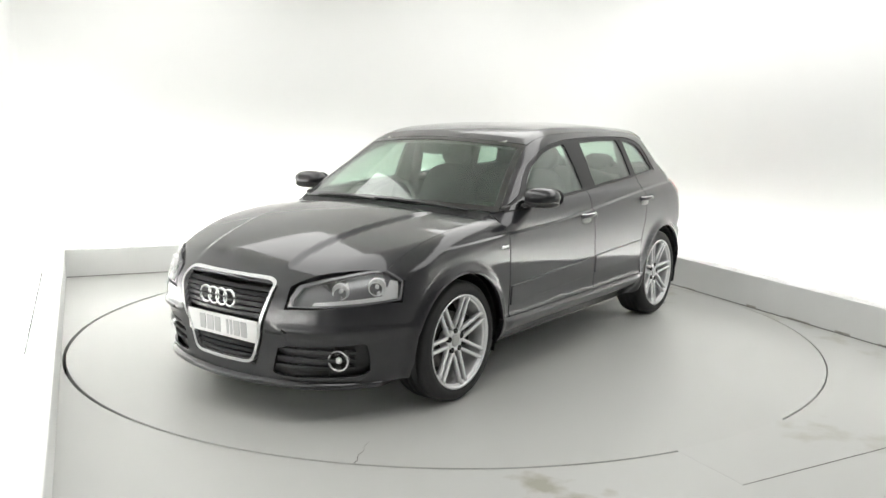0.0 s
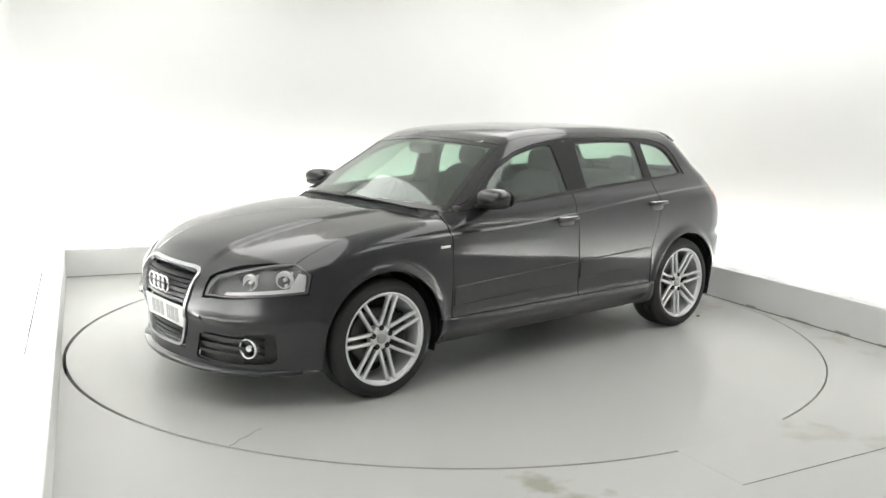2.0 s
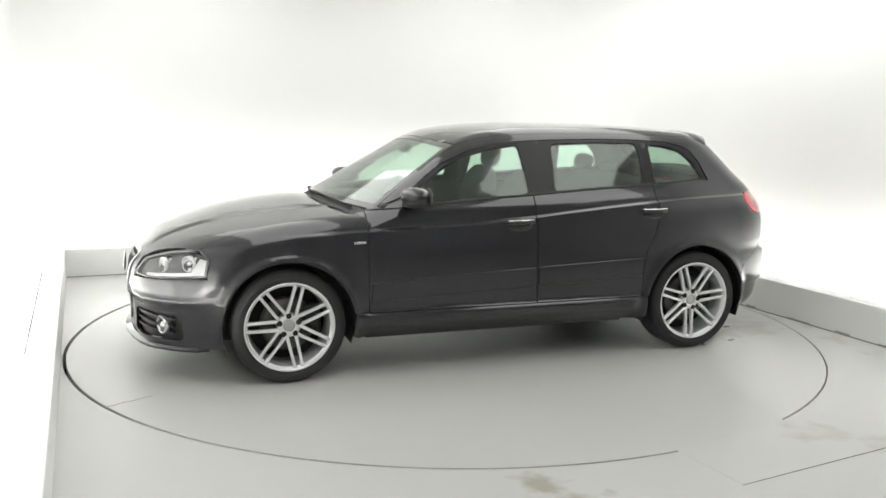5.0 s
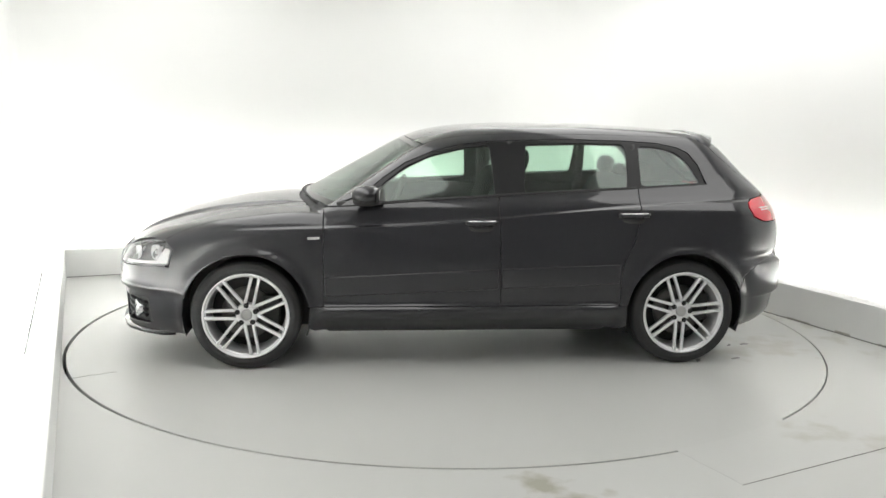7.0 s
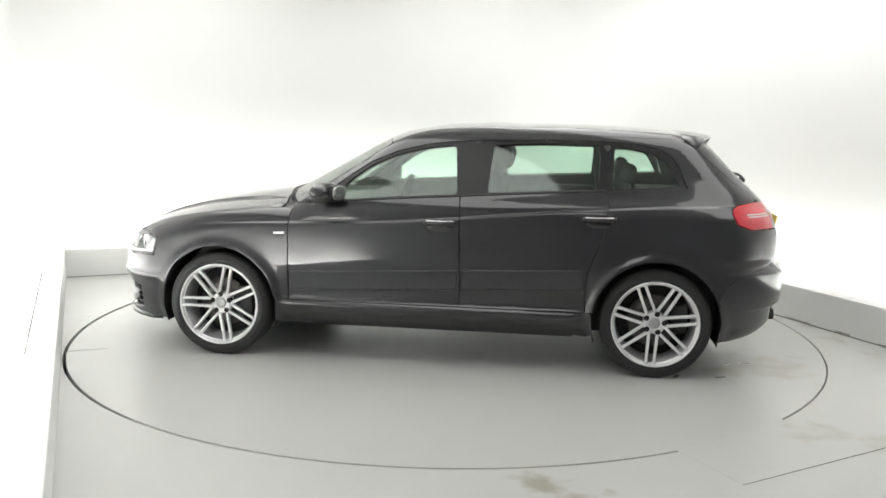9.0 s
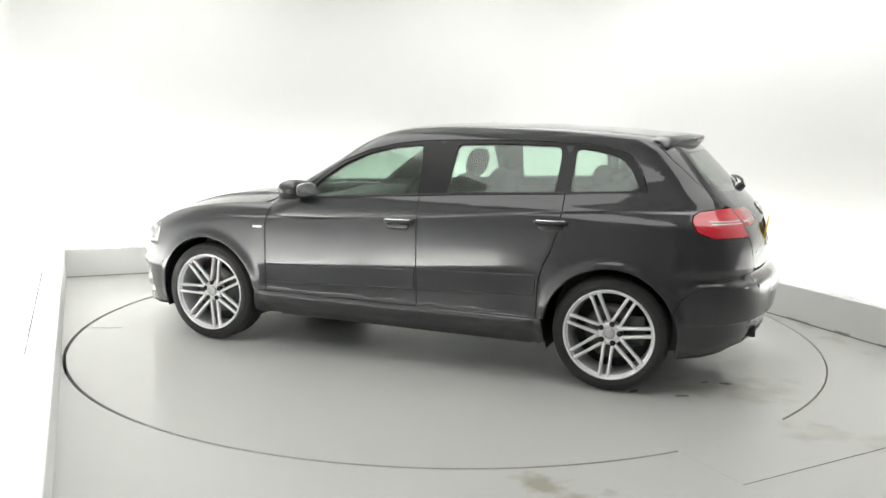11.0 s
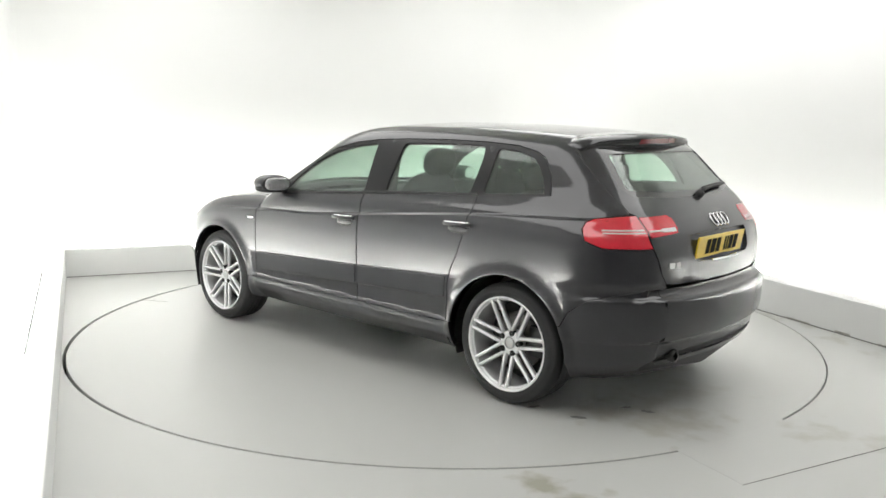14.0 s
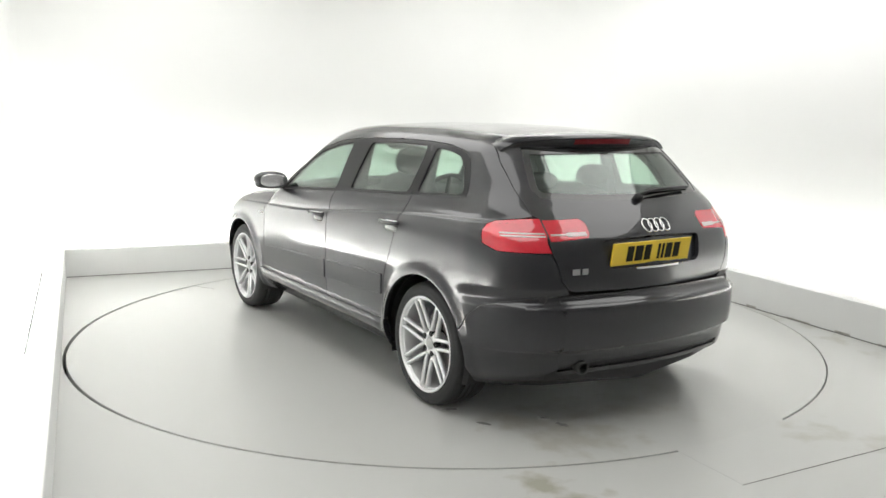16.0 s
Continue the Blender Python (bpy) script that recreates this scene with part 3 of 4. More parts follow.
def build_body(car):
    for flip in (False, True):
        fx, fz = WHEELS[0]
        rx, rz = WHEELS[1]
        # front wing
        top = [(x, top_z(x, BONNET_EDGE(x) + G)) for x in np.linspace(1.745, 0.90, 18)]
        wing = top + [(0.853, 0.924), (0.853, 0.375)] + [(fx - FA + 0.002, 0.372)] + arc(fx, fz, FA, 170, 17) + [
            (1.66, 0.44), (1.695, 0.575), (1.715, 0.598), (1.690, 0.69)]
        part("front_wing", skin([("side", [wing])], pitch=0.026, snap=True, flip=flip), PAINT, car)
        # doors
        xs = np.linspace(0.845, -0.158, 12)
        low = 0.374
        door = [(x, BELT(x)) for x in xs] + [(-0.166, 0.70), (-0.172, low), (0.845, low)]
        front = part("front_door", skin([("side", [door])], pitch=0.022, snap=True, flip=flip), PAINT, car)
        xs = np.linspace(-0.166, -0.998, 10)
        door = [(x, BELT(x)) for x in xs] + [(-1.0, 0.95), (-0.985, 0.84), (-0.955, 0.74), (-0.915, 0.66), (-0.893, 0.58), (-0.887, low), (-0.180, low), (-0.174, 0.70)]
        rear = part("rear_door", skin([("side", [door])], pitch=0.022, snap=True, flip=flip), PAINT, car)
        # rubbing strips
        part("moulding", skin([("side", [[(0.832, 0.535), (0.38, 0.556), (-0.155, 0.580), (-0.155, 0.475), (0.38, 0.452), (0.832, 0.435)]])], 0.010, 0.008, flip=flip, bevel=0.006), PAINT, front)
        part("moulding", skin([("side", [[(-0.185, 0.582), (-0.60, 0.598), (-0.88, 0.608), (-0.875, 0.505), (-0.185, 0.477)]])], 0.010, 0.008, flip=flip, bevel=0.006), PAINT, rear)
        # sill
        sill = [(fx - FA - 0.004, 0.368), (fx - FA + 0.01, 0.24), (0.90, 0.215), (-0.90, 0.215), (rx + FA - 0.01, 0.24), (rx + FA + 0.004, 0.368)]
        part("sill", skin([("side", [sill])], 0.03, pitch=0.014, flip=flip), PAINT, car)
        # pillars, roof rail and rear quarter in one pressing
        roof = [(x, top_z(x, EDGE(x) + G)) for x in np.linspace(0.80, -1.44, 44)]
        hatch = [(end_x("rear", float(np.interp(z, [1.02, 1.12, 1.25, 1.345], [0.612, 0.609, 0.589, 0.550])), z), z) for z in np.linspace(1.338, 1.014, 14)]
        lamp = [(-1.80, 1.006), (-1.71, 0.994), (-1.681, 0.976), (-1.678, 0.946), (-1.708, 0.888), (-1.79, 0.856)]
        under = [(end_x("rear", y, z), z) for y, z in ((0.5905, 0.852), (0.573, 0.80), (0.551, 0.735), (0.532, 0.708), (0.516, 0.686), (0.50, 0.662), (0.56, 0.661))]
        bump = [(-1.88, 0.645), (-1.75, 0.615), (-1.655, 0.545), (-1.625, 0.475)]
        quarter = [(-0.895, 0.374), (-0.901, 0.58), (-0.923, 0.66), (-0.963, 0.74), (-0.993, 0.84), (-1.008, 0.95), (-1.006, 1.048)]
        opening = [(x, BELT(x) + 0.004) for x in (-1.2, -1.35)] + [(-1.445, 1.076), (-1.40, 1.19), (-1.345, 1.262), (-1.28, 1.292), (-1.15, 1.318)]
        opening += [(x, z + 0.020) for x, z in reversed(PANE_TOP[:8])] + [(0.62, 1.02), (0.70, 0.985), (0.846, BELT(0.845) + 0.003)]
        # the arch seen from the rear edge of the bumper round to the sill
        side = roof + hatch + lamp + under + bump + [(rx - RA * math.cos(radians(a)), rz + RA * math.sin(radians(a))) for a in np.linspace(26, 171, 22)] + quarter + opening
        part("body_side", skin([("side", [side])], pitch=0.026, snap=True, flip=flip, back=True), PAINT, car)
        # black window surround and panes
        panes = [
            ("front_door_window", front, [(0.60, BELT(0.60) + 0.012), (0.50, 1.082)] + PANE_TOP[1:5] + [(-0.145, 1.016)]),
            ("rear_door_window", rear, [(-0.315, 1.026), (-0.335, 1.304)] + PANE_TOP[6:8] + [(-0.955, 1.25), (-0.945, 1.060)]),
            ("quarter_window", car, [(-1.025, 1.064), (-1.03, 1.302), (-1.15, 1.292), (-1.265, 1.264), (-1.335, 1.205), (-1.405, 1.085)]),
        ]
        panes = [(nm, own, soften(lp, 0.03, 3)) for nm, own, lp in panes]
        outer = [(x, BELT(x) + 0.003) for x in np.linspace(0.835, -1.435, 24)] + [(-1.395, 1.185), (-1.34, 1.257), (-1.28, 1.287)] + [
            (x, z + 0.016) for x, z in reversed(PANE_TOP[:9])] + [(0.62, 1.015), (0.70, 0.98)]
        part("window_surround", skin([("side", [outer] + [lp for _, _, lp in panes])], 0.02, -0.004, flip=flip, back=True), PILLAR, car, "black window surround")
        for nm, own, lp in panes:
            ob = part(nm, skin([("side", [shrink(lp, -0.004)])], 0.004, -0.010, flip=flip, back=True), GLASS, own, "green-tinted glass")
            ob.visible_shadow = False
        # bright line below the panes
        seal = [(x, BELT(x) + 0.012) for x in np.linspace(0.60, -0.99, 18)] + [(x, BELT(x) + 0.004) for x in np.linspace(-0.99, 0.60, 18)]
        part("window_seal", skin([("side", [seal])], 0.004, 0.004, flip=flip), BLACK, car)

    bonnet = [(2.078, 0.0), (2.072, 0.15), (2.055, 0.30), (2.035, 0.40), (2.002, 0.435), (1.948, 0.50), (1.880, 0.60), (1.813, 0.68)]
    bonnet += [(x, BONNET_EDGE(x)) for x in np.linspace(1.76, 0.93, 14)] + [(0.935, 0.62), (0.995, 0.40), (1.03, 0.20), (1.04, 0.0)]
    part("bonnet", skin([("top", [both(bonnet)])], 0.02, pitch=0.015), PAINT, car, "long creased grey bonnet")
    cowl = [(1.036, 0.0), (1.026, 0.20), (0.99, 0.40), (0.93, 0.62), (0.918, 0.738), (0.83, 0.758), (0.855, 0.68), (0.93, 0.50), (1.0, 0.25), (1.012, 0.0)]
    part("cowl", skin([("top", [both(cowl)])], 0.02, -0.008), BLACK, car, "black scuttle below the windscreen")
    screen = [(1.008, 0.0), (0.995, 0.25), (0.925, 0.50), (0.85, 0.68), (0.808, 0.757)] + [(x, EDGE(x)) for x in np.linspace(0.75, 0.28, 8)] + [(0.325, 0.40), (0.35, 0.20), (0.355, 0.0)]
    band = shrink(both(screen), 0.035)
    ob = part("windscreen", skin([("top", [both(screen)])], 0.005, -0.002, back=True), GLASS, car, "green-tinted windscreen")
    ob.visible_shadow = False
    part("windscreen_band", skin([("top", [shrink(both(screen), 0.002), band])], 0.004, 0.0005), GLOSS, ob, "black edge of the windscreen")
    roof = [(0.349, 0.0), (0.344, 0.20), (0.319, 0.40), (0.270, 0.602)] + [(x, EDGE(x)) for x in np.linspace(0.2, -1.45, 16)] + [(-1.455, 0.30), (-1.46, 0.0)]
    part("roof", skin([("top", [both(roof)])], 0.02), PAINT, car)
    lining = [(0.36, 0.0), (0.30, 0.52), (-0.5, 0.54), (-1.4, 0.50), (-1.42, 0.0)]
    part("roof_lining", skin([("top", [both(lining)])], 0.01, -0.035), LINING, car, "pale grey roof lining")

    # front bumper, open round the grille and the lower intakes
    nose = [(-0.40, 0.205), (0.40, 0.205), (0.40, 0.226), (0.335, 0.230), (0.318, 0.245), (0.352, 0.362), (0.40, 0.378), (0.40, 0.555), (0.41, 0.60), (0.395, 0.69), (0.325, 0.692), (0.345, 0.615), (0.225, 0.262), (-0.225, 0.262), (-0.345, 0.615), (-0.325, 0.692), (-0.395, 0.69), (-0.41, 0.60), (-0.40, 0.555), (-0.40, 0.378), (-0.352, 0.362), (-0.318, 0.245), (-0.335, 0.230), (-0.40, 0.226)]
    nose = [(-a, b) for a, b in nose]
    pieces = [("front", [nose])]
    bumper = part("front_bumper", skin(pieces, 0.012, 0.0008, pitch=0.02), PAINT, car)
    for flip in (False, True):
        fx, fz = WHEELS[0]
        mouth = [(1.955, 0.234), (1.86, 0.240), (1.838, 0.262), (1.846, 0.33), (1.858, 0.392), (1.875, 0.403), (1.965, 0.394)]
        rim = [(end_x("front", 0.394, z), z) for z in (0.205, 0.226)] + mouth + [(end_x("front", 0.394, z), z) for z in (0.380, 0.41, 0.44, 0.47, 0.50, 0.53, 0.555)]
        cheek = rim + [(2.015, 0.568), (1.93, 0.579), (1.80, 0.590), (1.70, 0.588), (1.688, 0.57), (1.652, 0.44), (fx + FA * math.cos(radians(16)), fz + FA * math.sin(radians(16))),
                       (fx + FA, 0.30), (fx + FA - 0.01, 0.20), (1.75, 0.195), (1.9, 0.195)]
        intake = [(end_x("front", 0.402, 0.38), 0.38)] + mouth[::-1] + [(end_x("front", 0.402, 0.226), 0.226)]
        s = -1 if flip else 1
        throat = [(s * y, z) for y, z in ((0.40, 0.22), (0.30, 0.225), (0.335, 0.372), (0.40, 0.385))]
        part("bumper_corner", skin([("side", [cheek])], 0.012, pitch=0.025, flip=flip), PAINT, bumper)
        part("lower_intake", skin([("side", [shrink(intake, -0.006)])], 0.01, -0.035, pitch=0.03, flip=flip), BLACK, bumper, "black lower intake")
        part("lower_intake", skin([("front", [throat])], 0.01, -0.035, pitch=0.03), BLACK, bumper, "black lower intake")
        for z in (0.275, 0.315, 0.355):
            inner = [(s * y, z + d) for y, d in ((0.44, -0.006), (0.33, -0.006), (0.33, 0.006), (0.44, 0.006))]
            part("intake_slat", skin([("front", [inner])], 0.02, -0.012, pitch=0.03), BLACK, bumper)
            bar = [(end_x("front", 0.44, z), z - 0.006), (1.96, z - 0.006), (1.90, z - 0.006), (1.90, z + 0.006), (1.96, z + 0.006), (end_x("front", 0.44, z), z + 0.006)]
            part("intake_slat", skin([("side", [bar])], 0.02, -0.012, pitch=0.03, flip=flip), BLACK, bumper)
        build_fog_light(car, flip)
        build_headlight(car, flip)
    lip = []
    for y in np.linspace(-0.74, 0.74, 31):
        p = onto("front", y, 0.20)[0]
        lip.append((p[0], y))
    outer = [(x + 0.035 * (1 - abs(y) / 0.9) ** 0.5, y) for x, y in lip]
    part("splitter", smooth(prism(outer + [(x - 0.06, y) for x, y in reversed(lip)], 0.178, 0.203)), PAINT, car, "protruding front lip")

    # rear bumper
    pan = [(0.55, 0.655), (0.0, 0.664), (-0.55, 0.655), (-0.55, 0.328), (-0.30, 0.348), (0.30, 0.348), (0.55, 0.328)]
    bumper = part("rear_bumper", skin([("rear", [pan])], 0.012, 0.0008, pitch=0.02), PAINT, car)
    valance = [(0.56, 0.326), (0.30, 0.346), (-0.30, 0.346), (-0.56, 0.326), (-0.54, 0.296), (-0.30, 0.305), (0.30, 0.305), (0.54, 0.296)]
    lip = [(0.54, 0.300), (0.30, 0.309), (-0.30, 0.309), (-0.54, 0.300), (-0.52, 0.282), (-0.30, 0.288), (0.30, 0.288), (0.52, 0.282)]
    part("bumper_lip", skin([("rear", [lip])], 0.02, pitch=0.03), PAINT, bumper)
    part("diffuser", skin([("rear", [valance])], 0.012, -0.012, pitch=0.03), BLACK, car, "black plastic valance below the bumper")
    for flip in (False, True):
        rx, rz = WHEELS[1]
        edge = [(end_x("rear", 0.542, z), z) for z in np.linspace(0.655, 0.31, 9)]
        cheek = edge + [(-1.93, 0.285), (-1.85, 0.235), (-1.76, 0.200), (rx - RA * math.cos(radians(-18)), 0.205), (rx - RA, rz)] + [(rx - RA * math.cos(radians(a)), rz + RA * math.sin(radians(a))) for a in (12, 25)]
        cheek += [(-1.630, 0.470), (-1.660, 0.541), (-1.752, 0.611), (-1.88, 0.641)]
        part("bumper_corner", skin([("side", [cheek])], 0.012, pitch=0.02, flip=flip), PAINT, bumper)
        build_tail_light(car, flip)
    build_tailgate(car)
    build_grille(car)


def build_headlight(car, flip):
    s = -1 if flip else 1
    line = [(end_x("front", 0.414, 0.570), 0.570), (end_x("front", 0.420, 0.61), 0.61), (end_x("front", 0.428, 0.645), 0.645), (end_x("front", 0.436, 0.670), 0.670), (1.948, 0.702), (1.880, 0.724), (1.813, 0.738), (1.745, 0.744), (1.700, 0.69), (1.722, 0.603), (1.80, 0.596), (1.93, 0.585)]
    lamp = part("headlight", skin([("side", [shrink(line, 0.003)])], 0.03, -0.028, pitch=0.03, flip=flip), LAMP_GREY, car, "clear halogen headlight with silver reflectors")
    lens = part("lens", skin([("side", [shrink(line, 0.002)])], 0.004, -0.001, pitch=0.025, flip=flip, back=True), LENS, lamp)
    lens.visible_shadow = False
    part("lamp_rim", skin([("side", [shrink(line, 0.001), shrink(line, 0.007)])], 0.010, -0.001, pitch=0.03, flip=flip), LAMP_GREY, lamp)
    for x, z, r in ((1.940, 0.662, 0.040), (1.812, 0.676, 0.043)):
        p, n = onto("side", x, z)[0], outward(onto("side", x, z))[0]
        aim = Vector((0.92, 0.39, 0.0)) if x > 1.9 else Vector((0.75, 0.66, 0.0))
        m = Matrix.Translation(Vector(p) - Vector(n) * 0.026 + aim * 0.006) @ aim.to_track_quat("Y", "Z").to_matrix().to_4x4()
        bowl = lathe([(r, -0.012), (r, 0.008), (r * 0.94, 0.010), (r * 0.80, -0.004), (r * 0.50, -0.014), (r * 0.26, -0.016), (r * 0.22, 0.002), (0.001, 0.004)], 24, m=m)
        # the bright web that joins the bowl to the strip below
        base = Vector(p) - Vector(n) * 0.022
        box((0.030, 0.010, 0.050), tuple(base + Vector((-0.016, 0.004, -0.044))), 0.004, (0, 24, 0), bm=bowl)
        box((0.012, 0.010, 0.030), tuple(base + Vector((-0.030, 0.008, 0.020))), 0.003, (0, -30, 0), bm=bowl)
        if flip:
            bmesh.ops.scale(bowl, vec=(1, -1, 1), verts=bowl.verts)
        part("reflector", smooth(bowl), SILVER, lamp)
    strip = [(2.035, 0.580), (2.025, 0.600), (1.90, 0.612), (1.80, 0.622), (1.75, 0.70), (1.722, 0.69), (1.735, 0.612), (1.80, 0.602), (1.93, 0.592)]
    part("light_strip", skin([("side", [strip])], 0.010, -0.014, pitch=0.03, flip=flip), SILVER, lamp, "silver indicator strip")


def build_fog_light(car, flip):
    p, n = onto("side", 1.955, 0.318)[0], outward(onto("side", 1.955, 0.318))[0]
    aim = (Vector(n) + Vector((0.8, 0, 0))).normalized()
    m = Matrix.Translation(Vector(p) - Vector(n) * 0.012) @ aim.to_track_quat("Y", "Z").to_matrix().to_4x4()
    def put(name, bm, mat, parent):
        if flip:
            bmesh.ops.scale(bm, vec=(1, -1, 1), verts=bm.verts)
        return part(name, smooth(bm), mat, parent)
    lamp = put("fog_light", lathe([(0.040, -0.03), (0.043, 0.004), (0.048, 0.010), (0.052, 0.006), (0.053, -0.004), (0.050, -0.03)], 36, m=m), CHROME, car)
    tagged(lamp, "round fog light with a chrome ring")
    put("bowl", lathe([(0.041, 0.0), (0.032, -0.014), (0.001, -0.024)], 28, m=m), ALLOY_DARK, lamp)
    bulb = bmesh.new()
    bmesh.ops.create_uvsphere(bulb, u_segments=14, v_segments=8, radius=0.016, matrix=m @ pose(0, -0.006, 0))
    put("bulb", bulb, SILVER, lamp)
    put("lens", lathe([(0.042, 0.002), (0.025, 0.006), (0.001, 0.008)], 28, m=m), LENS, lamp).visible_shadow = False


def build_grille(car):
    half = [(0.0, 0.688), (0.285, 0.688), (0.326, 0.668), (0.332, 0.612), (0.222, 0.295), (0.19, 0.268), (0.0, 0.264)]
    outer = soften(both_ends(half), 0.045, 4)
    inner = shrink(outer, 0.0125)
    grille = part("grille", skin([("front", [shrink(outer, 0.01)])], 0.01, -0.055, pitch=0.04), BLACK, car, "black slatted grille in a chrome frame")
    part("frame", skin([("front", [outer, inner])], 0.03, 0.010, pitch=0.03), CHROME, grille, "chrome grille frame")
    for z in np.arange(0.645, 0.285, -0.027):
        if 0.365 < z < 0.485:
            continue
        w = float(np.interp(z, [0.268, 0.295, 0.612, 0.67], [0.17, 0.202, 0.310, 0.300]))
        bar = [(-w, z - 0.008), (w, z - 0.008), (w, z + 0.008), (-w, z + 0.008)]
        part("slat", skin([("front", [bar])], 0.03, -0.018, pitch=0.06), PILLAR, grille)
    x = end_x("front", 0.0, 0.578) - 0.010
    for i in range(4):
        y = (i - 1.5) * 0.058
        ring = tube([(x + 0.012, y + 0.040 * math.cos(2 * math.pi * k / 28), 0.578 + 0.040 * math.sin(2 * math.pi * k / 28)) for k in range(28)], 0.0062, 8, closed=True)
        part("badge_ring", ring, CHROME, grille)
    build_plate(car, "front", 0.424)


def build_plate(car, end, z):
    front = end == "front"
    s = 1 if front else -1
    x = end_x(end, 0.0, z) + (-0.022 if front else 0.012)
    y0 = -0.01 if front else 0.03
    tilt = 0 if front else 10
    m = pose(x, y0, z, 0, 0, 0) @ pose(0, 0, 0, 0, -tilt if not front else 3, 0)
    bm = box((0.008, 0.52, 0.111), (0, 0, 0), 0.003)
    bm.transform(m)
    plate = part("number_plate", bm, WHITE_PLATE if front else YELLOW_PLATE, car, "white number plate with bars greyed as if overexposed" if front else "yellow number plate with dark bars")
    widths = [0.042, 0.042, 0.016, 0.016, None, 0.042, 0.050, 0.042]
    y = 0.185 * s
    for w in widths:
        if w is None:
            y -= s * 0.035
            continue
        bm = box((0.002, w, 0.075), (s * 0.0048, y - s * w / 2, 0))
        bm.transform(m)
        part("bar", bm, INK_GREY if front else INK, plate)
        y -= s * (w + 0.011)


def build_tail_light(car, flip):
    y = 0.5895
    tops = [(end_x("rear", y, 1.004), 1.004), (end_x("rear", y, 0.93), 0.93), (end_x("rear", y, 0.860), 0.860)]
    line = [(-1.80, 1.0), (-1.714, 0.988), (-1.688, 0.972), (-1.685, 0.947), (-1.714, 0.893), (-1.79, 0.863)] + tops[::-1]
    lamp = part("tail_light", skin([("side", [line])], 0.03, 0.002, pitch=0.025, flip=flip), RED, car, "red wraparound tail light")
    for z, x in ((0.941, -1.765), (0.929, -1.775)):
        hi, lo = [(x, z + 0.002), (end_x("rear", y + 0.008, z + 0.002), z + 0.002)], [(end_x("rear", y + 0.008, z - 0.002), z - 0.002), (x, z - 0.002)]
        part("light_strip", skin([("side", [hi + lo])], 0.004, 0.004, pitch=0.03, flip=flip), CLEAR, lamp, "pale strip across the lens")
    dark = [(-1.80, 0.990), (end_x("rear", y + 0.006, 0.992), 0.992), (end_x("rear", y + 0.006, 0.954), 0.954), (-1.755, 0.954), (-1.725, 0.975)]
    part("lens_window", skin([("side", [dark])], 0.003, 0.0012, pitch=0.03, flip=flip), RED_DARK, lamp)


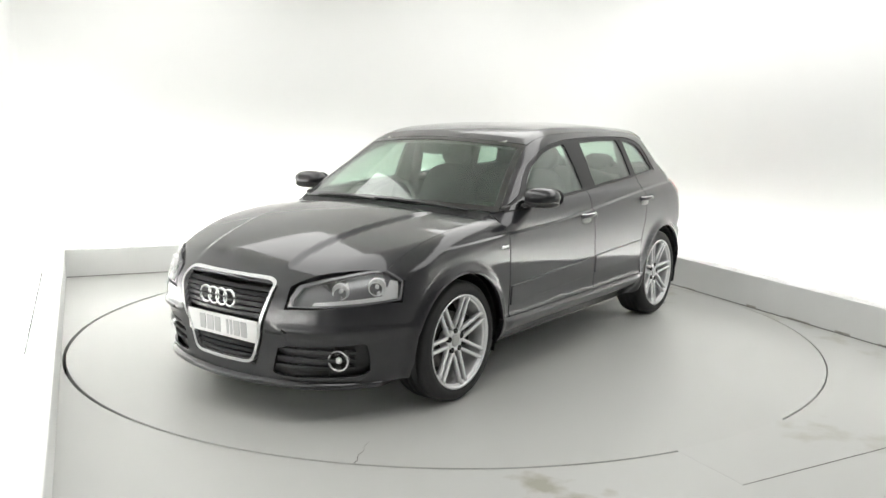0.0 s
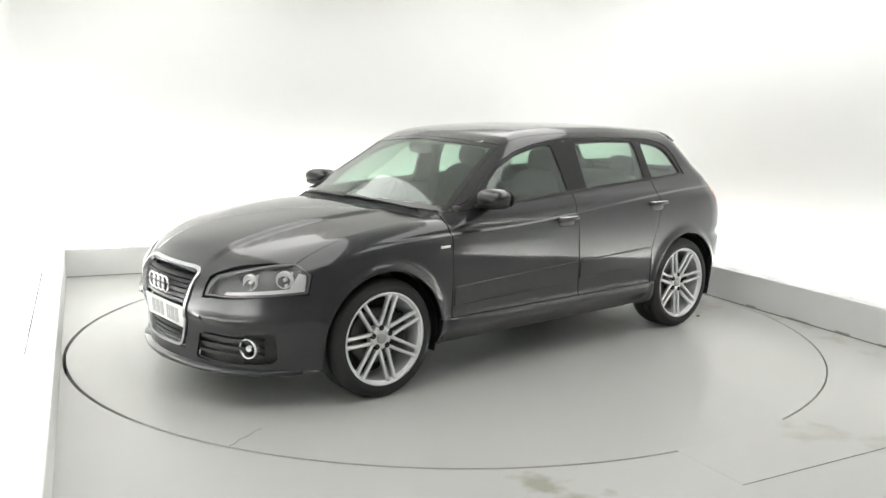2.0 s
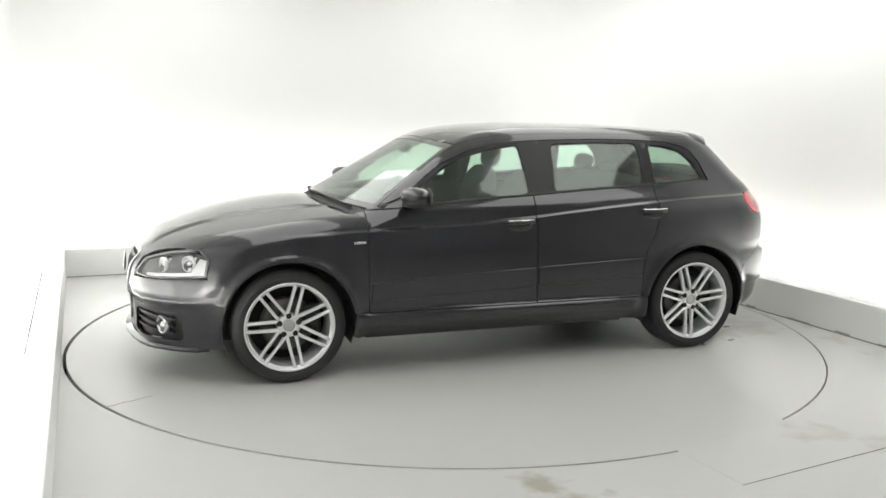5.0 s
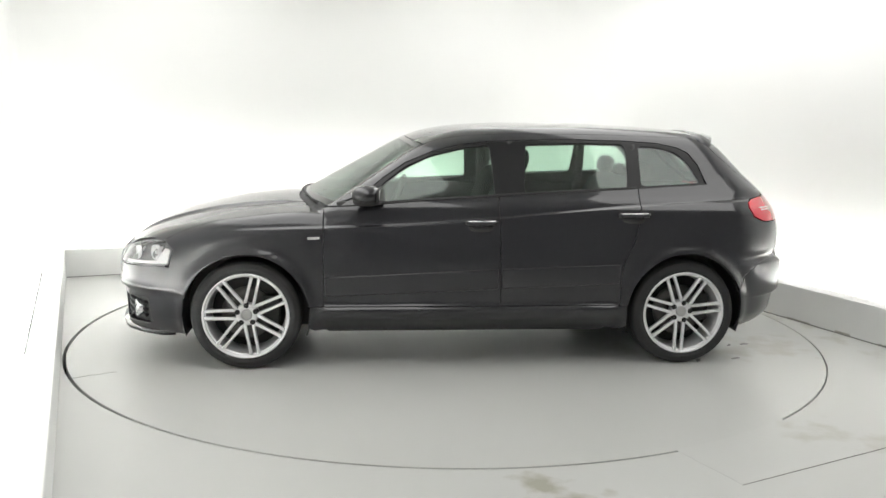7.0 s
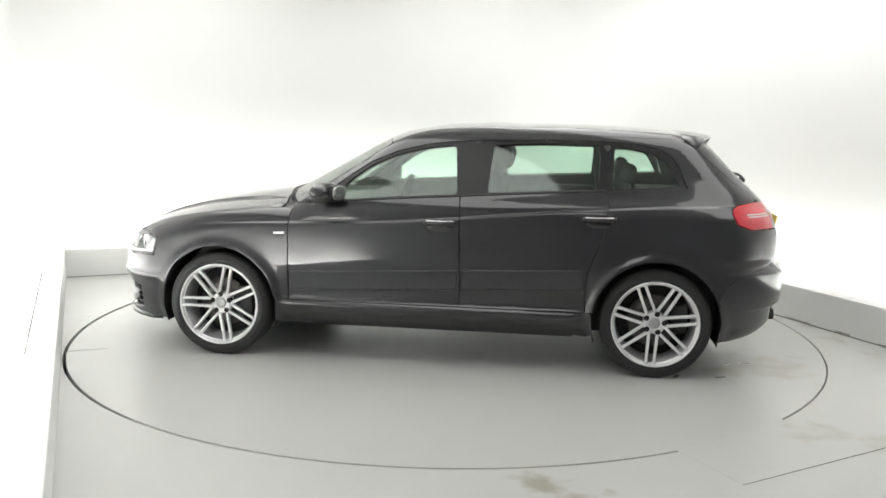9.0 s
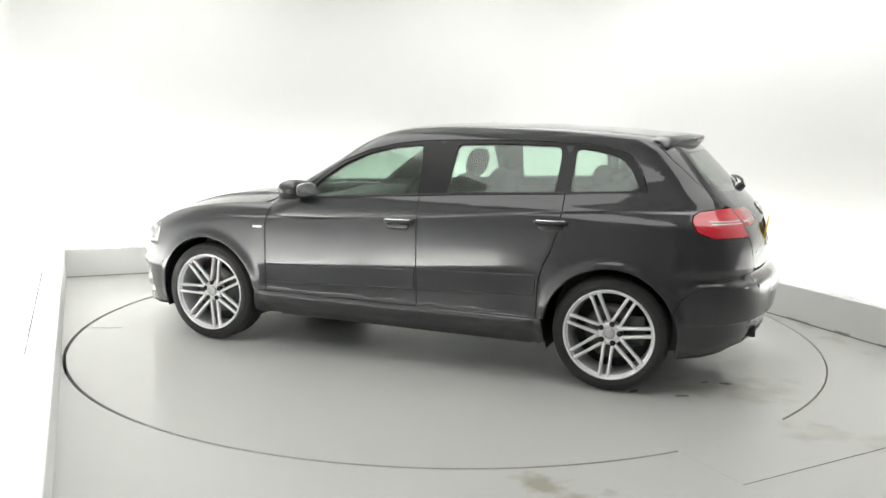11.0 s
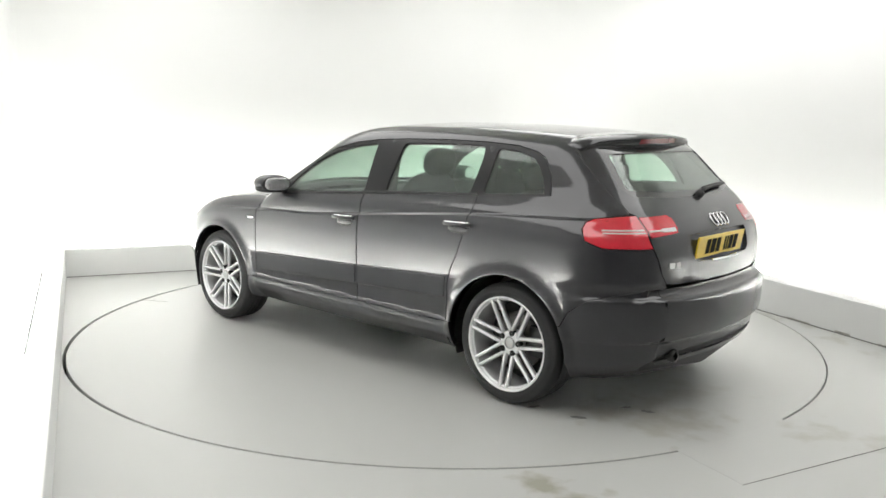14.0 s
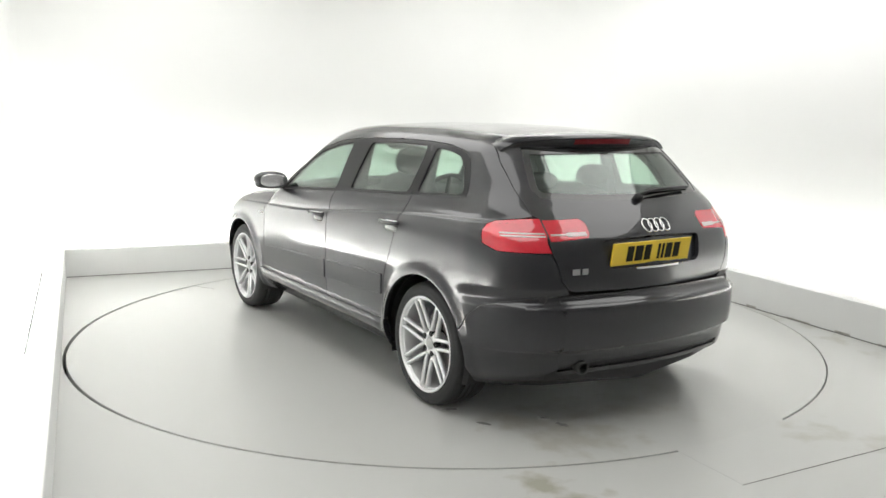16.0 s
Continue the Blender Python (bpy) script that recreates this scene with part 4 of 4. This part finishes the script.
def build_tailgate(car):
    half = [(0.0, 1.350), (0.545, 1.345)] + [(float(np.interp(z, [1.02, 1.12, 1.25, 1.345], [0.608, 0.605, 0.585, 0.545])), z) for z in np.linspace(1.33, 1.02, 13)] + [ (0.586, 1.008), (0.586, 0.862), (0.545, 0.735), (0.51, 0.688), (0.47, 0.678), (0.0, 0.674)]
    pane = both_ends([(0.0, 1.322), (0.475, 1.318), (0.515, 1.23), (0.548, 1.13), (0.525, 1.090), (0.30, 1.074), (0.0, 1.070)])
    lamp = [(0.582, 1.0), (0.40, 1.003), (0.375, 0.985), (0.375, 0.940), (0.388, 0.918), (0.582, 0.906)]
    recess = soften(both_ends([(0.0, 0.915), (0.33, 0.905), (0.30, 0.775), (0.0, 0.765)]), 0.03, 3)
    gate = part("tailgate", skin([("rear", [both_ends(half), pane, lamp, [(-a, b) for a, b in lamp], recess])], 0.025, pitch=0.03), PAINT, car, "sloping rear hatch with a spoiler")
    ob = part("rear_window", skin([("rear", [shrink(pane, -0.004)])], 0.004, -0.006, back=True), GLASS, gate, "tinted heated rear window")
    ob.visible_shadow = False
    part("window_band", skin([("rear", [shrink(pane, 0.001), shrink(pane, 0.03)])], 0.004, -0.003), GLOSS, ob, "black window edge")
    part("plate_recess", skin([("rear", [shrink(recess, -0.004)])], 0.005, -0.024), PAINT, gate)
    for s in (1, -1):
        inner = part("tail_light", skin([("rear", [[(s * a, b) for a, b in shrink(lamp, 0.003)]])], 0.03, 0.002, pitch=0.025), RED, gate, "red inner tail light with a clear reversing lens")
        strip = [(0.572, 0.938), (0.50, 0.9385), (0.49, 0.943), (0.395, 0.944), (0.397, 0.929), (0.49, 0.929), (0.50, 0.9335), (0.572, 0.9335)]
        part("lens_window", skin([("rear", [[(s * a, b) for a, b in strip]])], 0.004, 0.004, pitch=0.03), CLEAR, inner)
    # roof spoiler
    bm = bmesh.new()
    ys = np.linspace(-0.56, 0.56, 25)
    rows = []
    for y in ys:
        z0 = top_z(-1.43, y)
        tip = -1.645 + 0.42 * y * y
        rows.append([bm.verts.new(p) for p in ((-1.42, y, z0 + 0.002), (0.5 * (tip - 1.42), y, z0 - 0.002), (tip, y, z0 - 0.020), (tip + 0.003, y, z0 - 0.028), (0.5 * (tip - 1.42), y, z0 - 0.05), (-1.42, y, z0 - 0.045))])
    for a, b in zip(rows, rows[1:]):
        for i in range(6):
            bm.faces.new((a[i], a[(i + 1) % 6], b[(i + 1) % 6], b[i]))
    bm.faces.new(rows[0])
    bm.faces.new(list(reversed(rows[-1])))
    spoiler = part("spoiler", smooth(bm, 40), PAINT, gate, "roof spoiler with a dark red brake light")
    # separate black underside puts the spoiler's shade into the colour
    bm = bmesh.new()
    rows = []
    for y in np.linspace(-0.552, 0.552, 25):
        tip = -1.641 + 0.42 * y * y
        z0 = top_z(-1.43, y)
        rows.append([bm.verts.new(p) for p in ((tip, y, z0 - 0.027), (tip + 0.012, y, z0 - 0.060), (tip + 0.040, y, z0 - 0.086), (-1.46, y, z0 - 0.080), (-1.46, y, z0 - 0.030))])
    for a, b in zip(rows, rows[1:]):
        for i in range(5):
            bm.faces.new((a[i], a[(i + 1) % 5], b[(i + 1) % 5], b[i]))
    bm.faces.new(rows[0])
    bm.faces.new(list(reversed(rows[-1])))
    part("spoiler_lip", smooth(bm, 40), PILLAR, spoiler, "spoiler underside, blackened for the shade beneath it")
    bm = bmesh.new()
    rows = []
    for y in np.linspace(-0.19, 0.19, 9):
        tip = -1.648 + 0.42 * y * y
        z0 = top_z(-1.43, y)
        rows.append([bm.verts.new(p) for p in ((tip + 0.003, y, z0 - 0.029), (tip + 0.0145, y, z0 - 0.054), (tip + 0.024, y, z0 - 0.054), (tip + 0.012, y, z0 - 0.029))])
    for a, b in zip(rows, rows[1:]):
        for i in range(4):
            bm.faces.new((a[i], a[(i + 1) % 4], b[(i + 1) % 4], b[i]))
    part("brake_light", bm, RED_DARK, spoiler)
    # wiper
    def over(y, z, d):
        p = onto("rear", y, z)
        return tuple((p + outward(p) * d)[0])
    hub = lathe([(0.001, 0.02), (0.016, 0.018), (0.022, 0.006), (0.024, -0.02)], 20, m=Matrix.Translation(over(-0.02, 1.072, 0.012)) @ Vector(outward(onto("rear", 0, 1.055))[0]).to_track_quat("Y", "Z").to_matrix().to_4x4())
    part("wiper", smooth(tube([over(-0.02, 1.074, 0.026), over(-0.10, 1.088, 0.033), over(-0.25, 1.098, 0.025), over(-0.42, 1.10, 0.018)], 0.009, 8, hub)), BLACK, gate, "black rear wiper")
    part("wiper_blade", tube([over(-0.10, 1.098, 0.008), over(-0.25, 1.105, 0.008), over(-0.46, 1.108, 0.008)], 0.006, 8), BLACK, gate)
    # four rings and the model badge as plain bars
    for i in range(4):
        y = -0.035 + (i - 1.5) * 0.041
        pts = [over(y + 0.028 * math.cos(2 * math.pi * k / 24), 0.955 + 0.028 * math.sin(2 * math.pi * k / 24), 0.005) for k in range(24)]
        part("badge_ring", tube(pts, 0.0038, 8, closed=True), CHROME, gate)
    for y, w in ((0.478, 0.034), (0.432, 0.026)):
        bar = [(y + w / 2, 0.758), (y + w / 2, 0.782), (y - w / 2, 0.782), (y - w / 2, 0.758)]
        part("badge_bar", skin([("rear", [bar])], 0.003, 0.004), STEEL, gate)
    strip = both_ends([(0.0, 0.770), (0.14, 0.772), (0.14, 0.765), (0.0, 0.763)])
    part("handle_strip", skin([("rear", [strip])], 0.006, 0.004), CHROME, gate)
    build_plate(car, "rear", 0.838)


def build_details(car):
    for flip in (False, True):
        s = -1 if flip else 1
        def put(name, bm, mat, parent, label=""):
            if flip:
                bmesh.ops.scale(bm, vec=(1, -1, 1), verts=bm.verts)
            return part(name, bm, mat, parent, label)
        # door handles
        for x, z in ((-0.055, 0.842), (-0.955, 0.888)):
            p = onto("side", x, z)[0]
            own = [o for o in car.children if o.name.startswith("front_door" if x > -0.5 else "rear_door") and (sum(v.co.y for v in o.data.vertices) < 0) == flip][0]
            # black swelling paints in the shade of the hollow behind the grip
            bm = blob((0.074, 0.012, 0.026), (x + 0.002, p[1] - 0.004, z - 0.016), 2.6)
            put("handle_bowl", bm, GLOSS, own, "black swelling that stands for the shaded handle recess")
            pts = [(x + 0.088, p[1] + 0.006, z + 0.014), (x + 0.07, p[1] + 0.028, z + 0.015), (x, p[1] + 0.036, z + 0.016), (x - 0.07, p[1] + 0.028, z + 0.017), (x - 0.088, p[1] + 0.006, z + 0.017)]
            grip = tube(pts, 0.013, 10)
            put("handle", grip, PAINT, own, "pull handle with a bright upper edge")
            pts = [(px, py + 0.004, pz + 0.011) for px, py, pz in pts]
            put("handle_strip", tube(pts, 0.004, 8), CHROME, own)
        # wing badge, a small bar
        bar = [(0.935, 0.760), (0.87, 0.762), (0.87, 0.773), (0.935, 0.771)]
        part("badge_bar", skin([("side", [bar])], 0.003, 0.004, flip=flip), CHROME, car)
        # mirror
        base = put("door_mirror", blob((0.086, 0.110, 0.053), (0.60, 0.916, 1.020), 2.3, turn=(0, 0, -12)), PAINT, car, "grey door mirror on a black foot")
        put("mirror_foot", smooth(box((0.10, 0.12, 0.028), (0.60, 0.835, 0.970), 0.012, (14, 0, 0))), BLACK, base)
        put("mirror_shell", blob((0.076, 0.104, 0.030), (0.60, 0.914, 0.988), 2.6, turn=(0, 0, -12)), BLACK, base)
        put("mirror_rim", blob((0.010, 0.098, 0.049), (0.527, 0.928, 1.016), 2.6, turn=(0, 0, -12)), BLACK, base)
        put("mirror_glass", blob((0.004, 0.082, 0.041), (0.518, 0.929, 1.017), 2.8, turn=(0, 0, -12)), CHROME, base)
        sail = [(0.835, 0.938), (0.70, 0.972), (0.62, 1.0), (0.56, 1.03), (0.605, 0.957)]
        part("sail_panel", skin([("side", [sail])], 0.01, 0.001, flip=flip), GLOSS, base)
        # wheel housing
        for wx, wz in WHEELS:
            bm = bmesh.new()
            rows = []
            for a in np.linspace(-20, 200, 30):
                rows.append([bm.verts.new((wx + r * math.cos(radians(a)), y, wz + r * math.sin(radians(a)))) for y, r in ((0.845, 0.357), (0.82, 0.368), (0.56, 0.37), (0.56, 0.05))])
            for a, b in zip(rows, rows[1:]):
                for i in range(3):
                    bm.faces.new((a[i], a[i + 1], b[i + 1], b[i]))
            put("wheel_housing", bm, BLACK, car)
    # exhaust
    for y in (0.43,):
        p = end_x("rear", y, 0.33)
        part("exhaust", smooth(lathe([(0.022, 0.0), (0.032, 0.0), (0.034, 0.01), (0.032, 0.20), (0.0, 0.20)], 24, m=pose(p - 0.015, y, 0.318, 0, 0, -90))), ALLOY_DARK, car, "round exhaust tailpipe")
    # wipers on the screen
    for y0, y1 in ((0.62, 0.02), (0.05, -0.52)):
        pts = []
        for k in range(7):
            y = y0 + (y1 - y0) * k / 6
            x = 1.016 - 0.31 * y * y - 0.012 * k / 6
            pts.append((x, y, top_z(x, y) + 0.006 + 0.006 * math.sin(math.pi * k / 6)))
        part("wiper", tube(pts, 0.007, 8), BLACK, car, "black windscreen wiper")
    # floor pan, dark and narrow between the wheels
    bm = bmesh.new()
    rows = []
    for x in np.linspace(1.95, -1.95, 60):
        well = min(abs(x - WHEELS[0][0]), abs(x - WHEELS[1][0])) < 0.42
        row = []
        for z in (0.19, 0.24, 0.40, 0.60, 0.78):
            z = min(z, top_z(x, 0.3) - 0.08)
            y = float(onto("side", x, z)[0][1]) - 0.045
            row.append((x, max(min(y, 0.555 if well else 9), 0.02), z))
        rows.append([bm.verts.new((px, -py, pz)) for px, py, pz in reversed(row)] + [bm.verts.new(p) for p in row])
    n = len(rows[0])
    for a, b in zip(rows, rows[1:]):
        for i in range(n):
            bm.faces.new((a[i], a[(i + 1) % n], b[(i + 1) % n], b[i]))
    bm.faces.new(rows[0])
    bm.faces.new(list(reversed(rows[-1])))
    part("floor_pan", bm, BLACK, car)


def build_wheel(car, at, flip, phase):
    wheel = new("wheel")
    wheel.parent = car
    tagged(wheel, "silver alloy wheel with seven twin spokes and a low-profile tyre")
    wheel.matrix_basis = pose(*at, 0, 0, 180 if flip else 0)
    R = 0.3155
    tyre = lathe([(0.236, -0.105), (0.262, -0.112), (0.292, -0.108), (0.308, -0.095), (R, -0.070), (R + 0.001, -0.036), (R - 0.006, -0.034), (R - 0.006, -0.028), (R + 0.001, -0.026), (R + 0.001, -0.004), (R - 0.006, -0.002), (R - 0.006, 0.004), (R + 0.001, 0.006),
                  (R + 0.001, 0.028), (R - 0.006, 0.030), (R - 0.006, 0.036), (R, 0.038), (R, 0.070), (0.308, 0.095), (0.296, 0.108), (0.288, 0.108), (0.284, 0.113), (0.262, 0.115), (0.254, 0.111), (0.244, 0.109), (0.236, 0.100)], 72)
    part("tyre", smooth(tyre, 30), RUBBER, wheel, "black low-profile tyre")
    rim = lathe([(0.240, 0.098), (0.2475, 0.106), (0.2475, 0.111), (0.242, 0.113), (0.2345, 0.106), (0.2325, 0.098), (0.2315, 0.094), (0.2265, 0.095), (0.2245, 0.088), (0.220, 0.04), (0.212, -0.05), (0.236, -0.10)], 72)
    rim = part("rim", smooth(rim, 40), ALLOY, wheel)
    for i in range(7):
        mid = 2 * math.pi * i / 7 + radians(phase)
        for side in (-1, 1):
            bm = bmesh.new()
            rows = []
            for r, w, y, d in ((0.050, 0.0100, 0.070, 0.030), (0.080, 0.0088, 0.081, 0.026), (0.15, 0.0084, 0.091, 0.024), (0.205, 0.0086, 0.099, 0.026), (0.240, 0.0105, 0.106, 0.030)):
                gap = 0.0245 - 0.0030 * (r - 0.045) / 0.19
                ring = []
                for u, v in ((-w, -d), (-w, -0.004), (-w * 0.55, 0.0), (w * 0.55, 0.0), (w, -0.004), (w, -d)):
                    t = side * gap + u
                    ring.append(bm.verts.new((r * math.cos(mid) - t * math.sin(mid), y + v, r * math.sin(mid) + t * math.cos(mid))))
                rows.append(ring)
            for a, b in zip(rows, rows[1:]):
                for k in range(6):
                    bm.faces.new((a[k], a[(k + 1) % 6], b[(k + 1) % 6], b[k]))
            bm.faces.new(rows[0])
            bm.faces.new(list(reversed(rows[-1])))
            part("spoke", smooth(bm, 50), ALLOY, rim)
    hub = lathe([(0.001, 0.070), (0.034, 0.070), (0.036, 0.076), (0.056, 0.074), (0.064, 0.066), (0.068, 0.03), (0.05, 0.0)], 40)
    part("hub", smooth(hub), ALLOY, rim)
    part("hub_cap", smooth(lathe([(0.001, 0.0795), (0.020, 0.0790), (0.0295, 0.077), (0.031, 0.070)], 32)), STEEL, rim, "grey centre cap")
    for i in range(5):
        a = 2 * math.pi * i / 5 + radians(phase + 15)
        c = (0.054 * math.cos(a), 0.0, 0.054 * math.sin(a))
        # raised dark discs stand for the shade inside the bolt holes
        part("bolt", smooth(lathe([(0.001, 0.0775), (0.0115, 0.0785), (0.0145, 0.078), (0.0155, 0.074), (0.0155, 0.05)], 16, m=Matrix.Translation(c))), GAP, rim)
    part("brake_disc", smooth(lathe([(0.06, 0.0), (0.08, 0.012), (0.150, 0.012), (0.150, -0.012), (0.06, -0.012)], 48)), IRON, wheel, "grey brake disc")
    part("caliper", smooth(box((0.10, 0.07, 0.17), (-0.135, 0.0, 0.02), 0.02)), ALLOY_DARK, wheel)
    # near-black cone paints in the shade behind the spokes
    part("barrel_back", smooth(lathe([(0.05, -0.03), (0.22, -0.06)], 40)), GAP, wheel)
    return wheel


def build_cabin(car):
    # dashboard across the car
    bm = bmesh.new()
    rows = []
    for y in np.linspace(-0.70, 0.70, 15):
        hood = 0.03 * math.exp(-((y + 0.36) / 0.16) ** 2)
        rows.append([bm.verts.new(p) for p in ((0.96, y, 0.88), (0.80, y, 0.925 + hood * 0.4), (0.58, y, 0.93 + hood), (0.50, y, 0.90 + hood), (0.48, y, 0.80), (0.55, y, 0.62), (0.55, y, 0.40), (0.95, y, 0.40))])
    for a, b in zip(rows, rows[1:]):
        for i in range(8):
            bm.faces.new((a[i], a[(i + 1) % 8], b[(i + 1) % 8], b[i]))
    part("dashboard", smooth(bm, 50), TRIM, car, "dark soft dashboard")
    m = pose(0.40, -0.36, 0.86, 0, 68, 0)
    wheel_bm = tube([m @ Vector((0.185 * math.cos(2 * math.pi * k / 36), 0.185 * math.sin(2 * math.pi * k / 36), 0)) for k in range(36)], 0.016, 10, closed=True)
    for a in (0, 180, 90):
        tube([m @ Vector((0, 0, -0.01)), m @ (Vector((0.18 * math.cos(radians(a)), 0.18 * math.sin(radians(a)), 0)))], 0.018, 8, wheel_bm)
    part("steering_wheel", wheel_bm, TRIM, car, "dark three-spoke steering wheel")
    def seat(x, y):
        s = part("front_seat", blob((0.26, 0.245, 0.09), (x, y, 0.50), 3), CLOTH, car, "dark cloth front seat")
        part("backrest", blob((0.085, 0.235, 0.33), (x - 0.33, y, 0.80), 3, turn=(0, -18, 0)), CLOTH, s)
        part("headrest", blob((0.050, 0.125, 0.085), (x - 0.475, y, 1.185), 2.6, turn=(0, -14, 0)), CLOTH, s)
        for d in (-0.05, 0.05):
            part("headrest_post", tube([(x - 0.43, y + d, 1.05), (x - 0.465, y + d, 1.16)], 0.007, 8), STEEL, s)
    seat(0.12, 0.36)
    seat(0.12, -0.36)
    bench = part("rear_seat", blob((0.26, 0.62, 0.10), (-0.72, 0, 0.52), 4), CLOTH, car, "dark cloth rear bench")
    part("backrest", blob((0.075, 0.62, 0.30), (-1.02, 0, 0.80), 4, turn=(0, -20, 0)), CLOTH, bench)
    for y in (-0.40, 0.40, 0.0):
        part("headrest", blob((0.045, 0.115, 0.060 if y else 0.045), (-1.13, y, 1.135 if y else 1.11), 2.8, turn=(0, -16, 0)), CLOTH, bench)
    part("parcel_shelf", smooth(box((0.52, 1.12, 0.03), (-1.50, 0, 0.985), 0.01)), TRIM, car, "dark parcel shelf")
    part("rear_view_mirror", blob((0.022, 0.12, 0.035), (0.40, 0.0, 1.255), 3), TRIM, car)
    for s in (-1, 1):
        # seat belts and inner pillars
        part("pillar_trim", tube([(-0.26, s * 0.70, 0.90), (-0.25, s * 0.655, 1.12), (-0.24, s * 0.60, 1.31)], 0.035, 10), TRIM, car)
        part("pillar_trim", tube([(-1.00, s * 0.69, 0.95), (-1.00, s * 0.645, 1.14), (-0.99, s * 0.60, 1.30)], 0.03, 10), TRIM, car)
        part("door_trim", smooth(box((1.75, 0.05, 0.42), (-0.10, s * 0.765, 0.76), 0.02)), TRIM, car)
        part("sun_visor", blob((0.085, 0.17, 0.010), (0.24, s * 0.32, 1.322), 4, turn=(0, 16, 0)), LINING, car)


def build_car():
    car = new("car")
    tagged(car, "dark grey metallic five-door hatchback parked on the turntable", "car")
    build_body(car)
    build_details(car)
    for x, y, f, a in ((1.289, 0.752, False, 1.2), (-1.289, 0.742, False, 17.2), (1.289, -0.752, True, 30.0), (-1.289, -0.742, True, 9.0)):
        build_wheel(car, (x, y, 0.3155), f, a)
    build_cabin(car)
    return car


car = build_car()


def motions():
    """The table turns clockwise seen from above and carries the car round."""
    rows, rides = [], []
    for i in range(33):
        t = i * 0.5
        u = (t - 8) / 8
        a = 233.228 - 6.784 * t - 0.445 * u * u - 0.999 * u ** 3
        rows.append((t, pose(0, 0, 0, 0, 0, a)))
        rides.append((t, pose(0, 0, 0, 0, 0, a) @ pose(-0.040, 0.152, 0)))
    walk(turntable, rows)
    walk(car, rides)


motions()
